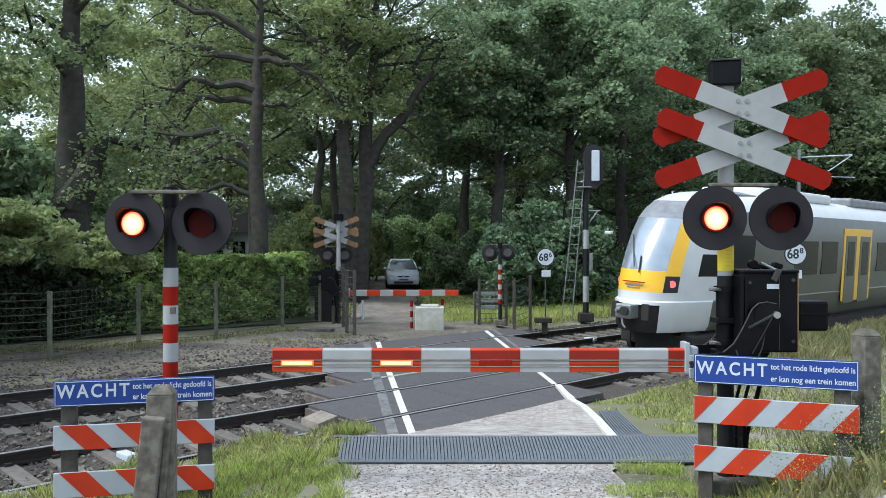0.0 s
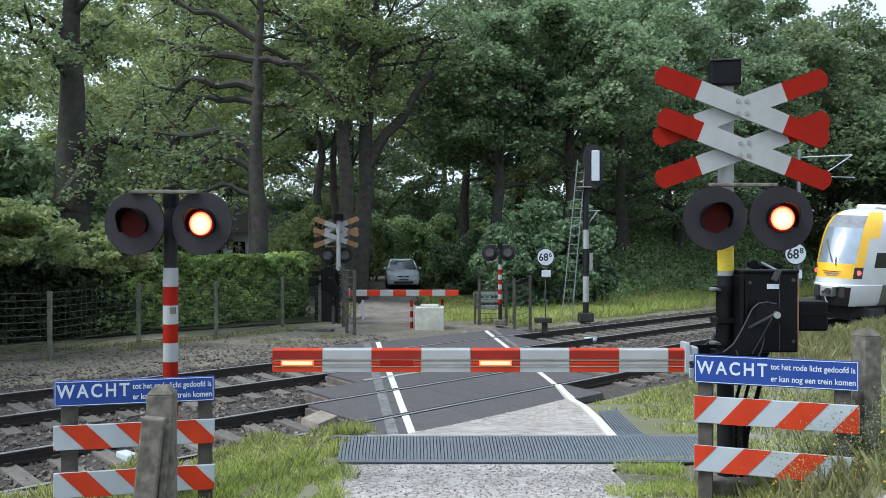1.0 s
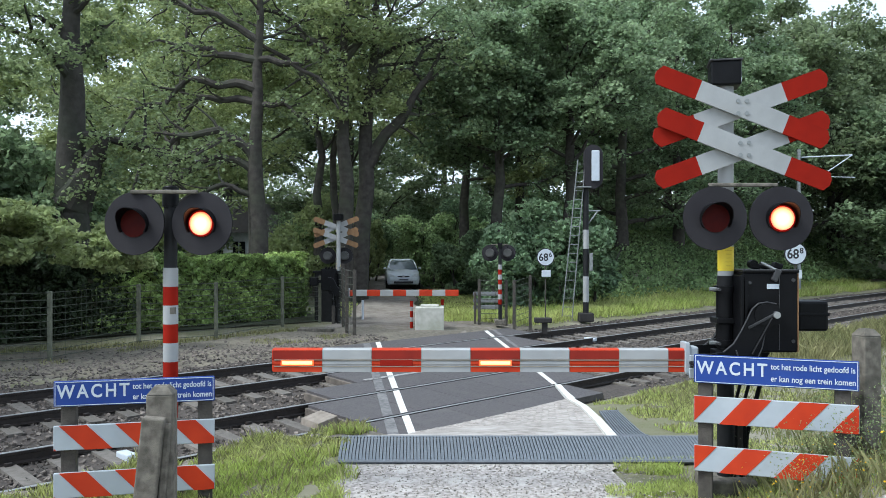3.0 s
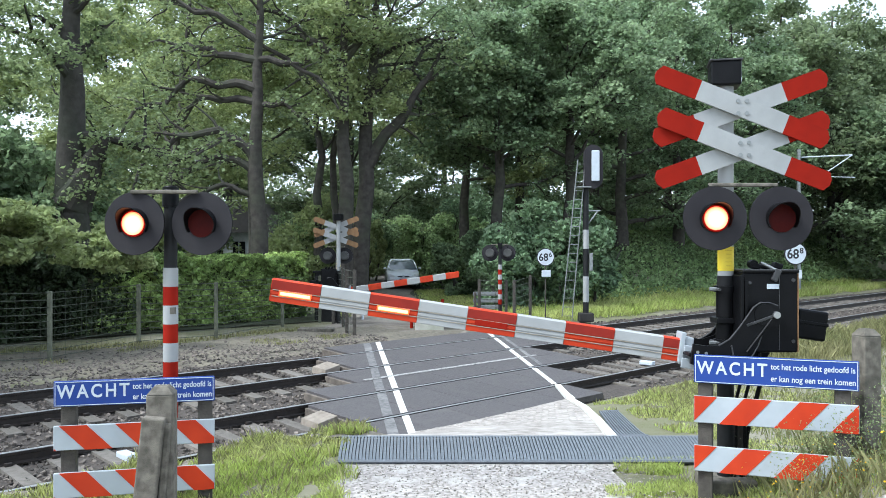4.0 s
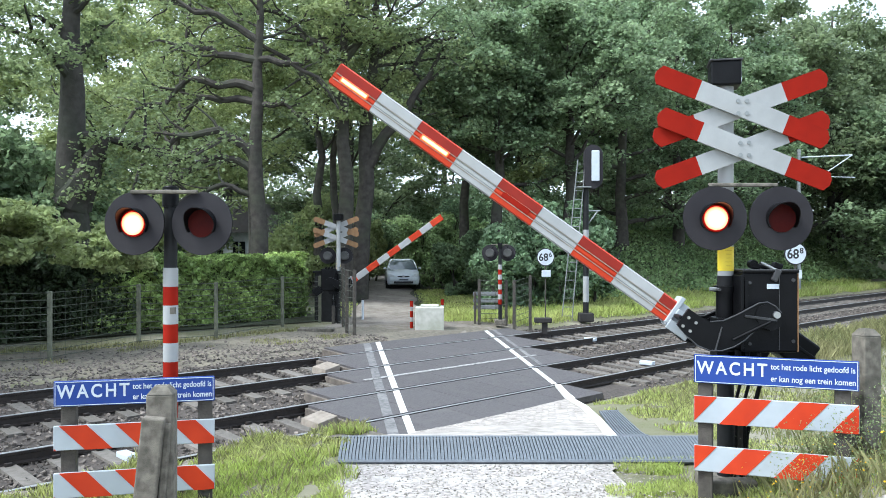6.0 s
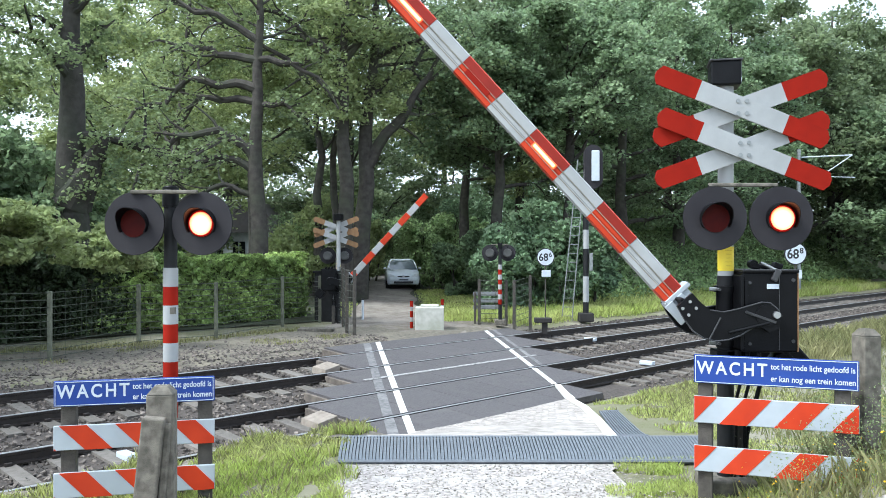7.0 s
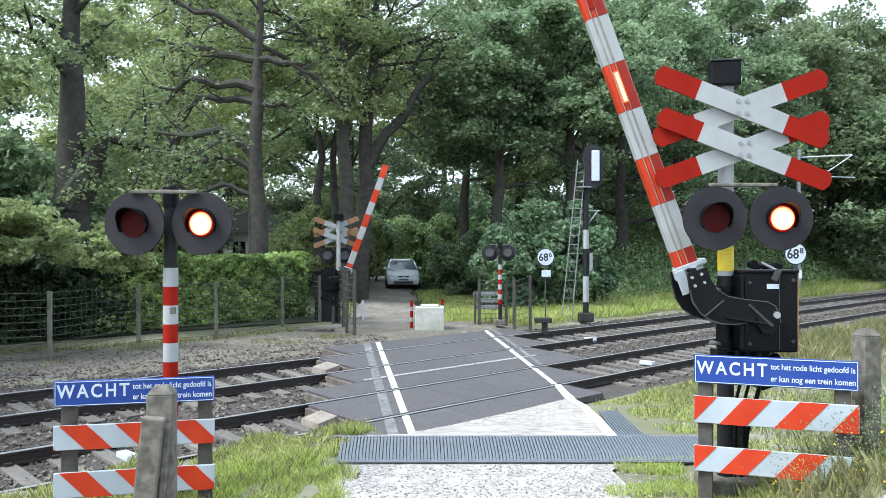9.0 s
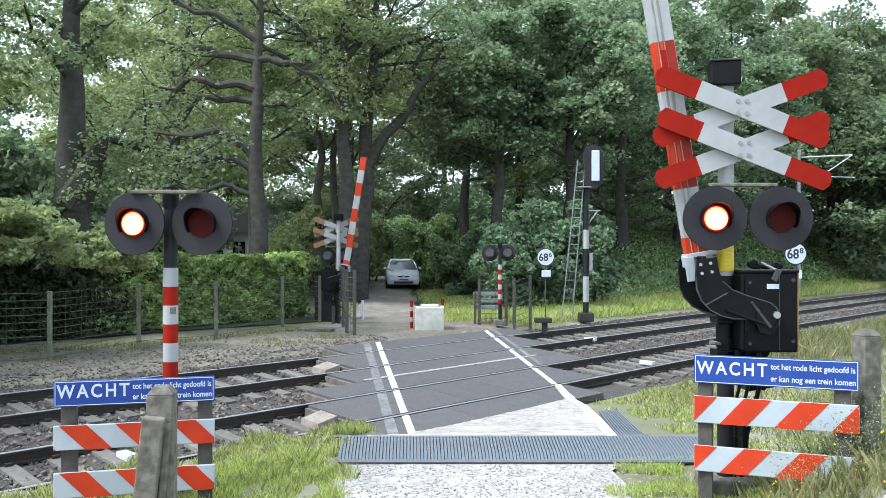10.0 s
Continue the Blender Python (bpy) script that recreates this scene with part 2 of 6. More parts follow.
def tube(points, radii, n=8, bm=None):
    """A tapered limb along points."""
    bm = bm or bmesh.new()
    rings, q, last = [], None, None
    for i, p in enumerate(points):
        p = Vector(p)
        d = (Vector(points[min(i + 1, len(points) - 1)]) - Vector(points[max(i - 1, 0)])).normalized()
        q = d.to_track_quat("Z", "Y") if q is None else last.rotation_difference(d) @ q
        last = d
        rings.append([bm.verts.new(p + q @ Vector((math.cos(k * math.tau / n) * radii[i], math.sin(k * math.tau / n) * radii[i], 0))) for k in range(n)])
    for a, b in zip(rings, rings[1:]):
        for k in range(n):
            bm.faces.new((a[k], a[(k + 1) % n], b[(k + 1) % n], b[k]))
    bm.faces.new(rings[-1])
    bm.faces.new(rings[0][::-1])
    return bm


def raw(name, verts, faces, mat, parent=None, label=""):
    me = bpy.data.meshes.new(name)
    me.from_pydata(np.asarray(verts).tolist(), [], faces.tolist() if hasattr(faces, "tolist") else faces)
    me.materials.append(mat)
    ob = new(name, me)
    if parent is not None:
        ob.parent = parent
    return tagged(ob, label)


rng = np.random.default_rng(7)


def leaf_arrays(centres, size, flat=0.5, seed=0, level=0.0):
    """A folded leaf at each centre; size is the mean length, level turns the blades to face upwards."""
    g = np.random.default_rng(seed)
    n = len(centres)
    s = size * g.uniform(0.55, 1.5, n)[:, None]
    a = g.normal(size=(n, 3))
    a[:, 2] *= flat
    a /= np.linalg.norm(a, axis=1)[:, None]
    h = g.normal(size=(n, 3)) + np.array([0, 0, level])
    b = np.cross(a, h)
    b /= np.linalg.norm(b, axis=1)[:, None]
    c = np.cross(a, b)
    w = 0.36
    v = np.stack([centres - a * s * 0.5, centres + b * s * w + c * s * 0.09, centres + a * s * 0.55, centres - b * s * w + c * s * 0.09], 1)
    f = np.arange(n * 4).reshape(n, 4)
    return v.reshape(-1, 3), f


def blob_points(n, radii, seed, lumps=14, shell=0.55):
    """Points gathered in irregular clumps inside an ellipsoid, denser towards the outside."""
    g = np.random.default_rng(seed)
    d = g.normal(size=(lumps, 3))
    d /= np.linalg.norm(d, axis=1)[:, None]
    c = d * g.uniform(shell, 1.0, lumps)[:, None]
    which = g.integers(0, lumps, n)
    e = g.normal(size=(n, 3))
    e /= np.linalg.norm(e, axis=1)[:, None]
    rad = g.uniform(0.22, 0.42, lumps)[which][:, None] * g.uniform(0.3, 1.0, n)[:, None] ** 0.5
    p = c[which] + e * rad * np.array([1, 1, 0.62])
    return p * np.array(radii)


# ---- plan: the two tracks run at a slant; u is the distance from the eye's place across them, v along them ----
TH = radians(44.5)
DX, DY = math.sin(TH), math.cos(TH)
U1, U2, U3, U4, CANT = 10.22, 11.72, 13.65, 15.15, 0.065


def uv(u, v):
    return (-DY * u + DX * v, DX * u + DY * v)


def to_uv(x, y):
    return (-DY * x + DX * y, DX * x + DY * y)


def ease(a, b, t):
    t = min(1, max(0, (t - a) / (b - a)))
    return t * t * (3 - 2 * t)


def approach_z(x, y):
    """The near lane: level, then falling to the deck before the nearest rail."""
    if y <= 10.3:
        return 0.75 - 0.125 * max(0, y - 8)
    u, start = to_uv(x, y)[0], to_uv(x, 10.3)[0]
    if u >= 9.25:
        return CANT * (u - U1)
    return 0.46 - 0.523 * min(1, max(0, (u - start) / max(0.3, 9.25 - start)))


def ground_z(x, y):
    u, v = to_uv(x, y)
    near = max(approach_z(x, y) if y > 0 else 0.75, -0.1) - 0.02
    bed = -0.33 + CANT * max(0, min(u, 16.2) - 10.2)
    start = 6.2 + 2.3 * ease(-2.5, -1.3, x)
    e = ease(start, start + 1.2 + 1.6 * (8.5 - start) / 2.3, u)
    z = near * (1 - e) + bed * e + 0.28 * ease(15.9, 17.2, u)
    z += 0.028 * max(0, min(u, 45) - 18)
    z += 4.2 * ease(2.5, 10, x) * ease(18.0, 27.5, u)
    z += 0.40 * ease(2.3, 3.3, x) * ease(3.0, 5.5, y) * (1 - ease(6.2, 8.0, y))
    z += 0.5 * ease(4.0, 9.0, x) * ease(4.5, 7.5, u) * (1 - ease(7.8, 9.3, u))
    rough = 1 if u > 16.6 or u < 9 else 0.2
    if abs(x) < 2.4 and 3 < y < 18 and u < 9:
        rough = 0.15
    return z + (noise.noise((x * 0.35, y * 0.35, 0)) * 0.08 + noise.noise((x * 1.3, y * 1.3, 3)) * 0.03) * rough


TRACK = Matrix.Translation((*uv(0, 0), 0)) @ Matrix(((DX, -DY, 0, 0), (DY, DX, 0, 0), (0, 0, 1, 0), (0, 0, 0, 1)))
# in TRACK's space x runs along the rails (v), y across them (u)
TILT = TRACK @ Matrix.Translation((0, U1, 0)) @ Matrix.Rotation(math.atan(CANT), 4, "X")
# TILT: the canted plane of the rails, y = 0 at the nearest rail

# ---- ground ----
def steps(lo, hi, fine_lo, fine_hi, step):
    mid = list(np.arange(fine_lo, fine_hi + 1e-6, step))
    out, s, x = [], step, fine_hi
    while x < hi:
        s *= 1.35
        x += s
        out.append(min(x, hi))
    back, s, x = [], step, fine_lo
    while x > lo:
        s *= 1.35
        x -= s
        back.append(max(x, lo))
    return back[::-1] + mid + out


gx, gy = steps(-1500, 1500, -24, 44, 0.5), steps(-1500, 1800, 0, 62, 0.5)
gv = [(x, y, ground_z(x, y)) for y in gy for x in gx]
gf = [(j * len(gx) + i, j * len(gx) + i + 1, (j + 1) * len(gx) + i + 1, (j + 1) * len(gx) + i) for j in range(len(gy) - 1) for i in range(len(gx) - 1)]
ground = tagged(raw("ground", gv, gf, M_grass), "grassy ground with bare earthy patches", "ground", kind="structure")
ground.data.polygons.foreach_set("use_smooth", [True] * len(ground.data.polygons))


def sheet(name, outline_fn, nu, nv, mat, lift, label, category="ground"):
    """A sheet that lies on the ground; outline_fn(s, t) gives x, y for s, t in 0..1."""
    vs = []
    for j in range(nv + 1):
        for i in range(nu + 1):
            x, y = outline_fn(i / nu, j / nv)
            vs.append((x, y, ground_z(x, y) + (lift(x, y) if callable(lift) else lift)))
    fs = [(j * (nu + 1) + i, j * (nu + 1) + i + 1, (j + 1) * (nu + 1) + i + 1, (j + 1) * (nu + 1) + i) for j in range(nv) for i in range(nu)]
    ob = tagged(raw(name, vs, fs, mat), label, category, kind="structure")
    ob.data.polygons.foreach_set("use_smooth", [True] * len(fs))
    return ob


# ---- lanes ----
def near_lane(s, t):
    y = -30.0 + 40.2 * t
    l, r = -0.95 - 0.03 * math.sin(y * 3), 1.62 + 0.16 * math.sin(y * 1.7) + 0.35 * noise.noise((y * 2.3, 4, 0)) + 0.12 * noise.noise((y * 9.0, 1, 0))
    return (l + (r - l) * s, y)


sheet("path", near_lane, 24, 120, M_gravel, 0.03, "pale worn gravel lane before the crossing", "path")


sheet("path", lambda s, t: (2.5 + 1.5 * s, 5.25 + 0.42 * t + 0.06 * math.sin(s * 9)), 12, 5, M_gravel, 0.03, "patch of pale sandy gravel below the weeds", "path")


def far_lane(s, t):
    y = 24.2 + 46 * t
    near = 1 - ease(24, 29, y)
    c = -2.0 - 0.065 * (y - 30) * (1 if y > 30 else 0.4) + 1.25 * near
    w = 1.15 + 1.75 * near + 0.12 * math.sin(y * 1.1)
    return (c + (s - 0.5) * 2 * w, y)


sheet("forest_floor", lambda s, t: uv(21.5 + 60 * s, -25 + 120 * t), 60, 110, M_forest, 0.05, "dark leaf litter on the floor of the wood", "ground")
sheet("road", far_lane, 12, 60, M_dirt, lambda x, y: 0.015 + 0.085 * ease(25, 30, y), "unpaved earth lane leading into the wood", "road")
# stony verge on the far side of the tracks
sheet("verge", lambda s, t: uv(16.3 + 3.3 * s, -12 + 33 * t), 8, 66, M_verge, 0.02, "stony bare verge beside the tracks", "ground")


def heap(x, y):
    """Height of the weedy soil that has crept over the nearest rail's near side."""
    u, v = to_uv(x, y)
    return 0.46 * ease(8.2, 9.3, u) * (1 - ease(9.80, 10.13, u)) * (1 - ease(7.3, 8.0, v)) * (0.9 + 0.25 * noise.noise((x * 2.5, y * 2.5, 4)))


sheet("soil_heap", lambda s, t: uv(8.1 + 2.05 * s, 1.5 + 6.6 * t), 22, 60, M_verge, heap, "weedy soil crept up beside the nearest rail", "ground")


# ---- ballast ----
def bed_z(u):
    return CANT * (u - U1) - 0.20


bv, bf = [], []
prof = [(8.6, -0.62), (9.25, -0.20)] + [(u, bed_z(u)) for u in np.arange(9.5, 16.3, 0.3)] + [(16.3, 0.22), (16.9, 0.02)]
vs = list(np.arange(-16, 60, 0.4)) + list(np.arange(60, 420, 12.0))
for v in vs:
    for u, z in prof:
        x, y = uv(u, v)
        bv.append((x, y, z + noise.noise((x * 2.2, y * 2.2, 5)) * 0.035))
npf = len(prof)
bf = [(j * npf + i, j * npf + i + 1, (j + 1) * npf + i + 1, (j + 1) * npf + i) for j in range(len(vs) - 1) for i in range(npf - 1)]
tagged(raw("ballast", bv, bf, M_ballast), "brown crushed stone ballast under the tracks", "ballast", kind="structure")


def ballast_stones():
    """Loose stones over the bed."""
    g = np.random.default_rng(3)
    cube = np.array([(x, y, z) for x in (-1, 1) for y in (-1, 1) for z in (-1, 1)], float)
    faces = np.array([(0, 1, 3, 2), (4, 6, 7, 5), (0, 4, 5, 1), (2, 3, 7, 6), (0, 2, 6, 4), (1, 5, 7, 3)])
    n = 26000
    v = np.concatenate([g.uniform(3, 14, n // 3), g.uniform(16, 50, n - n // 3)])
    u = g.uniform(9.0, 16.5, n)
    z = CANT * (u - U1) - 0.20 - np.where(u < 9.5, (9.5 - u) * 0.55, 0)
    c = np.stack([-DY * u + DX * v, DX * u + DY * v, z], 1)
    s = g.uniform(0.014, 0.036, (n, 1, 3))
    pts = cube[None] * s * g.uniform(0.6, 1.25, (n, 8, 3))
    ang = g.uniform(0, math.tau, n)
    ca, sa = np.cos(ang)[:, None], np.sin(ang)[:, None]
    p = np.stack([pts[..., 0] * ca - pts[..., 1] * sa, pts[..., 0] * sa + pts[..., 1] * ca, pts[..., 2] + pts[..., 0] * 0.4], 2) + c[:, None]
    f = (faces[None] + (np.arange(n) * 8)[:, None, None]).reshape(-1, 4)
    tagged(raw("ballast_stones", p.reshape(-1, 3), f, M_stone), "loose brown ballast stones between the rails", "ballast", kind="stuff")


ballast_stones()


def verge_stones():
    """Scattered stones on the verge and on the lane's edge."""
    g = np.random.default_rng(9)
    n = 5200
    v, u = g.uniform(-10, 15, n), 16.5 + np.abs(g.normal(0, 1.1, n))
    x, y = -DY * u + DX * v, DX * u + DY * v
    z = np.array([ground_z(a, b) for a, b in zip(x, y)]) + 0.02
    d = g.normal(size=(n, 6, 3)) * 0.006 + np.array([(1, 0, 0), (0, 1, 0), (-1, 0, 0), (0, -1, 0), (0, 0, 0.7), (0, 0, -0.7)]) * g.uniform(0.02, 0.05, (n, 1, 1))
    f = np.array([(0, 1, 4), (1, 2, 4), (2, 3, 4), (3, 0, 4), (1, 0, 5), (2, 1, 5), (3, 2, 5), (0, 3, 5)])
    tagged(raw("verge_stones", (d + np.stack([x, y, z], 1)[:, None]).reshape(-1, 3), (f[None] + (np.arange(n) * 6)[:, None, None]).reshape(-1, 3), M_stone), "loose grey stones strewn along the verge", "stones", kind="stuff")


verge_stones()

# ---- tracks ----
RAIL = [(-0.062, -0.165), (0.062, -0.165), (0.062, -0.152), (0.012, -0.135), (0.010, -0.05), (0.034, -0.038), (0.034, -0.006), (-0.034, -0.006), (-0.034, -0.038), (-0.010, -0.05), (-0.012, -0.135), (-0.062, -0.152)]


CLIP = bpy.data.meshes.new("clip")
bm = boxed((0, 0, -0.135), (0.10, 0.055, 0.05), None, 0.01)
bm.to_mesh(CLIP)
bm.free()
CLIP.materials.append(M_rail)


def track(u_near, name_label, skip):
    t = thing("railway_track", TILT @ Matrix.Translation((0, u_near - U1, 0)), name_label, "railway track", "tracks", "structure")
    for k in (0, 1.5):
        rail = part("rail", prism([(y + k, z) for y, z in RAIL], -18, 420, "x"), M_rail, t, "rusty steel rail with a shiny head")
        head = bmesh.new()
        box(head, (201, k, -0.003), (438, 0.058, 0.006))
        part("rail_head", head, M_railtop, rail, "polished running surface")
    sm = None
    for i in range(-16, 75):
        v = i * 0.6 + 0.17
        if skip[0] < v < skip[1]:
            continue
        if sm is None:
            ob = part("sleeper", prism([(-0.14, -0.36), (0.14, -0.36), (0.11, -0.155), (-0.11, -0.155)], -0.52, 2.02, "y"), M_sleeper, t)
            sm = ob.data
        else:
            ob = new("sleeper", sm)
            ob.parent = t
        ob.location = (v, 0, 0.004 * math.sin(i * 7.0))
        if 3 < v < 30:
            for k in (-0.095, 0.095, 1.405, 1.595):
                c = new("rail_clip", CLIP)
                c.parent = ob
                c.location = (0, k, 0)
    return t


track_near = track(U1, "canted near railway track on concrete sleepers", (8.5, 15.3))
track_far = track(U3, "canted far railway track on concrete sleepers", (11.2, 18.1))


# ---- crossing deck: dark panels between and beside the rails ----
def deck():
    d = thing("level_crossing_deck", TILT, "dark rubber and asphalt level crossing deck across two tracks", "crossing deck", kind="structure")

    strips = [(-0.98, -0.075, 8.05, 13.9), (0.075, 1.425, 8.55, 15.2), (1.575, 2.385, 9.22, 17.0), (2.395, 3.36, 10.45, 17.0), (3.50, 4.86, 11.35, 18.1), (5.005, 5.95, 12.35, 19.2)]
    for y0, y1, a, b in strips:
        n = 5
        for i in range(n):
            p, q = a + (b - a) * i / n, a + (b - a) * (i + 1) / n
            part("deck_panel", prism([(p + 0.004, y0), (q - 0.004, y0), (q - 0.004, y1), (p + 0.004, y1)], -0.12, -0.004, "z"), M_panel, d)
        for s, base in ((-1, a), (1, b)):
            part("end_block", boxed((base + s * 0.035, (y0 + y1) / 2, -0.19), (0.07, y1 - y0 - 0.02, 0.30), None, 0.012), M_endface, d, "brown concrete end of the deck")
    for v, y in ((8.25, 0.50), (11.02, 3.93)):
        o = [(-0.20, -0.20), (0.22, -0.20), (0.22, 0.02), (-0.17, -0.055)]
        w = prism(o, 0, 0.46, "y", 0.012)
        bmesh.ops.translate(w, vec=(v, y, 0), verts=w.verts)
        part("guard_block", w, M_wedge, d, "pale brown sloping guard block at the deck's end")
    return d


crossing = deck()


def approach_slab(name, quad, mat, label, lift=0.0, n=14, z_fn=approach_z, category="road"):
    """A sheet over a four-cornered patch (x, y) that follows the near lane."""
    vs = []
    for j in range(n + 1):
        for i in range(n + 1):
            s, t = i / n, j / n
            x, y = [(quad[0][k] * (1 - s) + quad[1][k] * s) * (1 - t) + (quad[3][k] * (1 - s) + quad[2][k] * s) * t for k in (0, 1)]
            vs.append((x, y, z_fn(x, y) + lift))
    fs = [(j * (n + 1) + i, j * (n + 1) + i + 1, (j + 1) * (n + 1) + i + 1, (j + 1) * (n + 1) + i) for j in range(n) for i in range(n)]
    return tagged(raw(name, vs, fs, mat), label, category, kind="structure")


approach_slab("pavement", [(-0.75, 9.66), (2.02, 9.66), (2.42, 15.75), (-0.45, 12.6)], M_sand, "sandy pale brick paving before the rails", 0.012, 16)


def paving():
    """Sandy bricks laid in rows before the deck."""
    g = random.Random(4)
    floor = bpy.data.objects["pavement"]
    me = bpy.data.meshes.new("brick")
    bm = boxed((0, 0, 0), (0.20, 0.097, 0.05), None, 0.006)
    bm.to_mesh(me)
    bm.free()
    me.materials.append(M_brick)
    for r in range(24):
        for c in range(13):
            x, y = -0.35 + 0.207 * c + (0.1 if r % 2 else 0) + 0.02 * r, 12.0 + 0.155 * r
            u = to_uv(x, y)[0]
            if u > 9.1 or x > 2.25 or x < -0.42:
                continue
            z = approach_z(x, y)
            slope = math.atan((approach_z(x, y + 0.1) - approach_z(x, y - 0.1)) / 0.2)
            b = new("brick", me)
            b.parent = floor
            b.matrix_local = pose(x, y, z - 0.012 + g.uniform(-0.006, 0.004), math.degrees(slope), g.uniform(-1, 1), g.uniform(-2, 2)) @ Matrix.Diagonal((1, 1.5, 1, 1))


def markings():
    """Painted edge lines of the crossing."""
    def line(name, y0, y1, v0, slope, w, mat, label, lift=0.0):
        t = thing("road_marking", TILT, label, "road marking", "road markings", "structure")
        o = [(v0 + slope * y0 - w / 2, y0), (v0 + slope * y0 + w / 2, y0), (v0 + slope * y1 + w / 2, y1), (v0 + slope * y1 - w / 2, y1)]
        part("paint", prism(o, -0.003, 0.003 + lift, "z"), mat, t)
    for y0, y1 in ((-0.95, -0.08), (0.08, 1.42), (1.58, 2.38), (2.40, 3.35), (3.51, 4.85), (5.01, 5.9)):
        line("l", y0, y1, 9.49, 0.767, 0.155, M_line, "white painted edge line, slightly worn")
        line("w", y0, y1, 9.12, 0.767, 0.22, M_worn, "grey ghost of a worn-off edge line")
        line("r", y0, y1, 13.67, 0.763, 0.145, M_line, "white painted edge line, slightly worn")
        if y0 > 1:
            line("w", y0, y1, 14.02, 0.763, 0.14, M_worn, "grey ghost of a worn-off edge line")
    t = thing("road_marking", Matrix(), "white painted edge line running to the grating", "road marking", "road markings", "structure")
    pts = [(2.31, 16.8), (2.37, 15.4), (2.36, 14.0), (2.21, 11.9), (1.99, 9.78)]
    v, f = [], []
    for x, y in pts:
        z = approach_z(x, y)
        w = 0.06
        v += [(x - w, y, z + 0.04), (x + w, y, z + 0.04), (x + w, y, z - 0.03), (x - w, y, z - 0.03)]
    for i in range(len(pts) - 1):
        for k in range(4):
            f.append((i * 4 + k, i * 4 + (k + 1) % 4, i * 4 + 4 + (k + 1) % 4, i * 4 + 4 + k))
    raw("paint", v, f, M_line, t)
    t = thing("road_marking", TILT, "pale worn seam line between the tracks", "road marking", "road markings", "structure")
    for i in range(5):
        part("paint", prism([(10.7 + i * 1.1, 2.44), (11.78 + i * 1.1, 2.44), (11.78 + i * 1.1, 2.545), (10.7 + i * 1.1, 2.545)], -0.003, 0.003, "z"), M_faded, t)


markings()


def grating(name, corners, bars, label, fill=0.36):
    """A cattle-guard like mat: bearer frame and slats running away from the lane's line."""
    g = thing(name, Matrix(), label, "grating")
    (ax, ay), (bx, by), (cx, cy), (dx, dy) = corners

    def at(s, t):
        x = (ax * (1 - s) + bx * s) * (1 - t) + (dx * (1 - s) + cx * s) * t
        y = (ay * (1 - s) + by * s) * (1 - t) + (dy * (1 - s) + cy * s) * t
        return Vector((x, y, approach_z(x, y) + 0.035))
    # a dark sheet stands for the shade between and below the slats
    pit = raw("pit", [at(0, 0) - Vector((0, 0, 0.028)), at(1, 0) - Vector((0, 0, 0.028)), at(1, 1) - Vector((0, 0, 0.028)), at(0, 1) - Vector((0, 0, 0.028))], [(0, 1, 2, 3)], M_pit, g, "dark sheet for the shade below the bars")
    for i in range(bars):
        s = (i + 0.5) / bars
        bm = bmesh.new()
        w = (at(1, 0.5) - at(0, 0.5)).length / bars * fill
        n = 6
        prev = None
        for k in range(n + 1):
            p = at(s, k / n)
            row = [bm.verts.new(p + Vector((-w, 0, -0.02))), bm.verts.new(p + Vector((-w, 0, 0.008))), bm.verts.new(p + Vector((w, 0, 0.008))), bm.verts.new(p + Vector((w, 0, -0.02)))]
            if prev:
                for q in range(3):
                    bm.faces.new((prev[q], row[q], row[q + 1], prev[q + 1]))
            else:
                bm.faces.new(row)
            prev = row
        bm.faces.new(prev[::-1])
        bmesh.ops.recalc_face_normals(bm, faces=bm.faces)
        part("slat", bm, M_grid, g)
    for t in (0, 1):
        part("edge_bar", tube([at(0, t), at(0.5, t), at(1, t)], [0.018] * 3, 6), M_grid, g)
    return g


grating("grating_mat", [(-0.98, 7.75), (2.55, 7.75), (3.0, 9.7), (-1.18, 9.7)], 110, "grey ribbed steel grating across the lane")
grating("drain_grate", [(2.06, 9.82), (2.42, 9.82), (2.72, 12.9), (2.42, 12.9)], 9, "narrow grey slatted grate beside the lane", 0.24)


# ---- warning lights and barriers ----
def disc_ring(bm, r, y0, y1, n=40, m=Matrix()):
    bmesh.ops.create_cone(bm, cap_ends=True, segments=n, radius1=r, radius2=r, depth=abs(y1 - y0), matrix=m @ Matrix.Translation((0, (y0 + y1) / 2, 0)) @ Matrix.Rotation(math.pi / 2, 4, "X"))
    return bm


FLASHERS, BOOMS = [], []


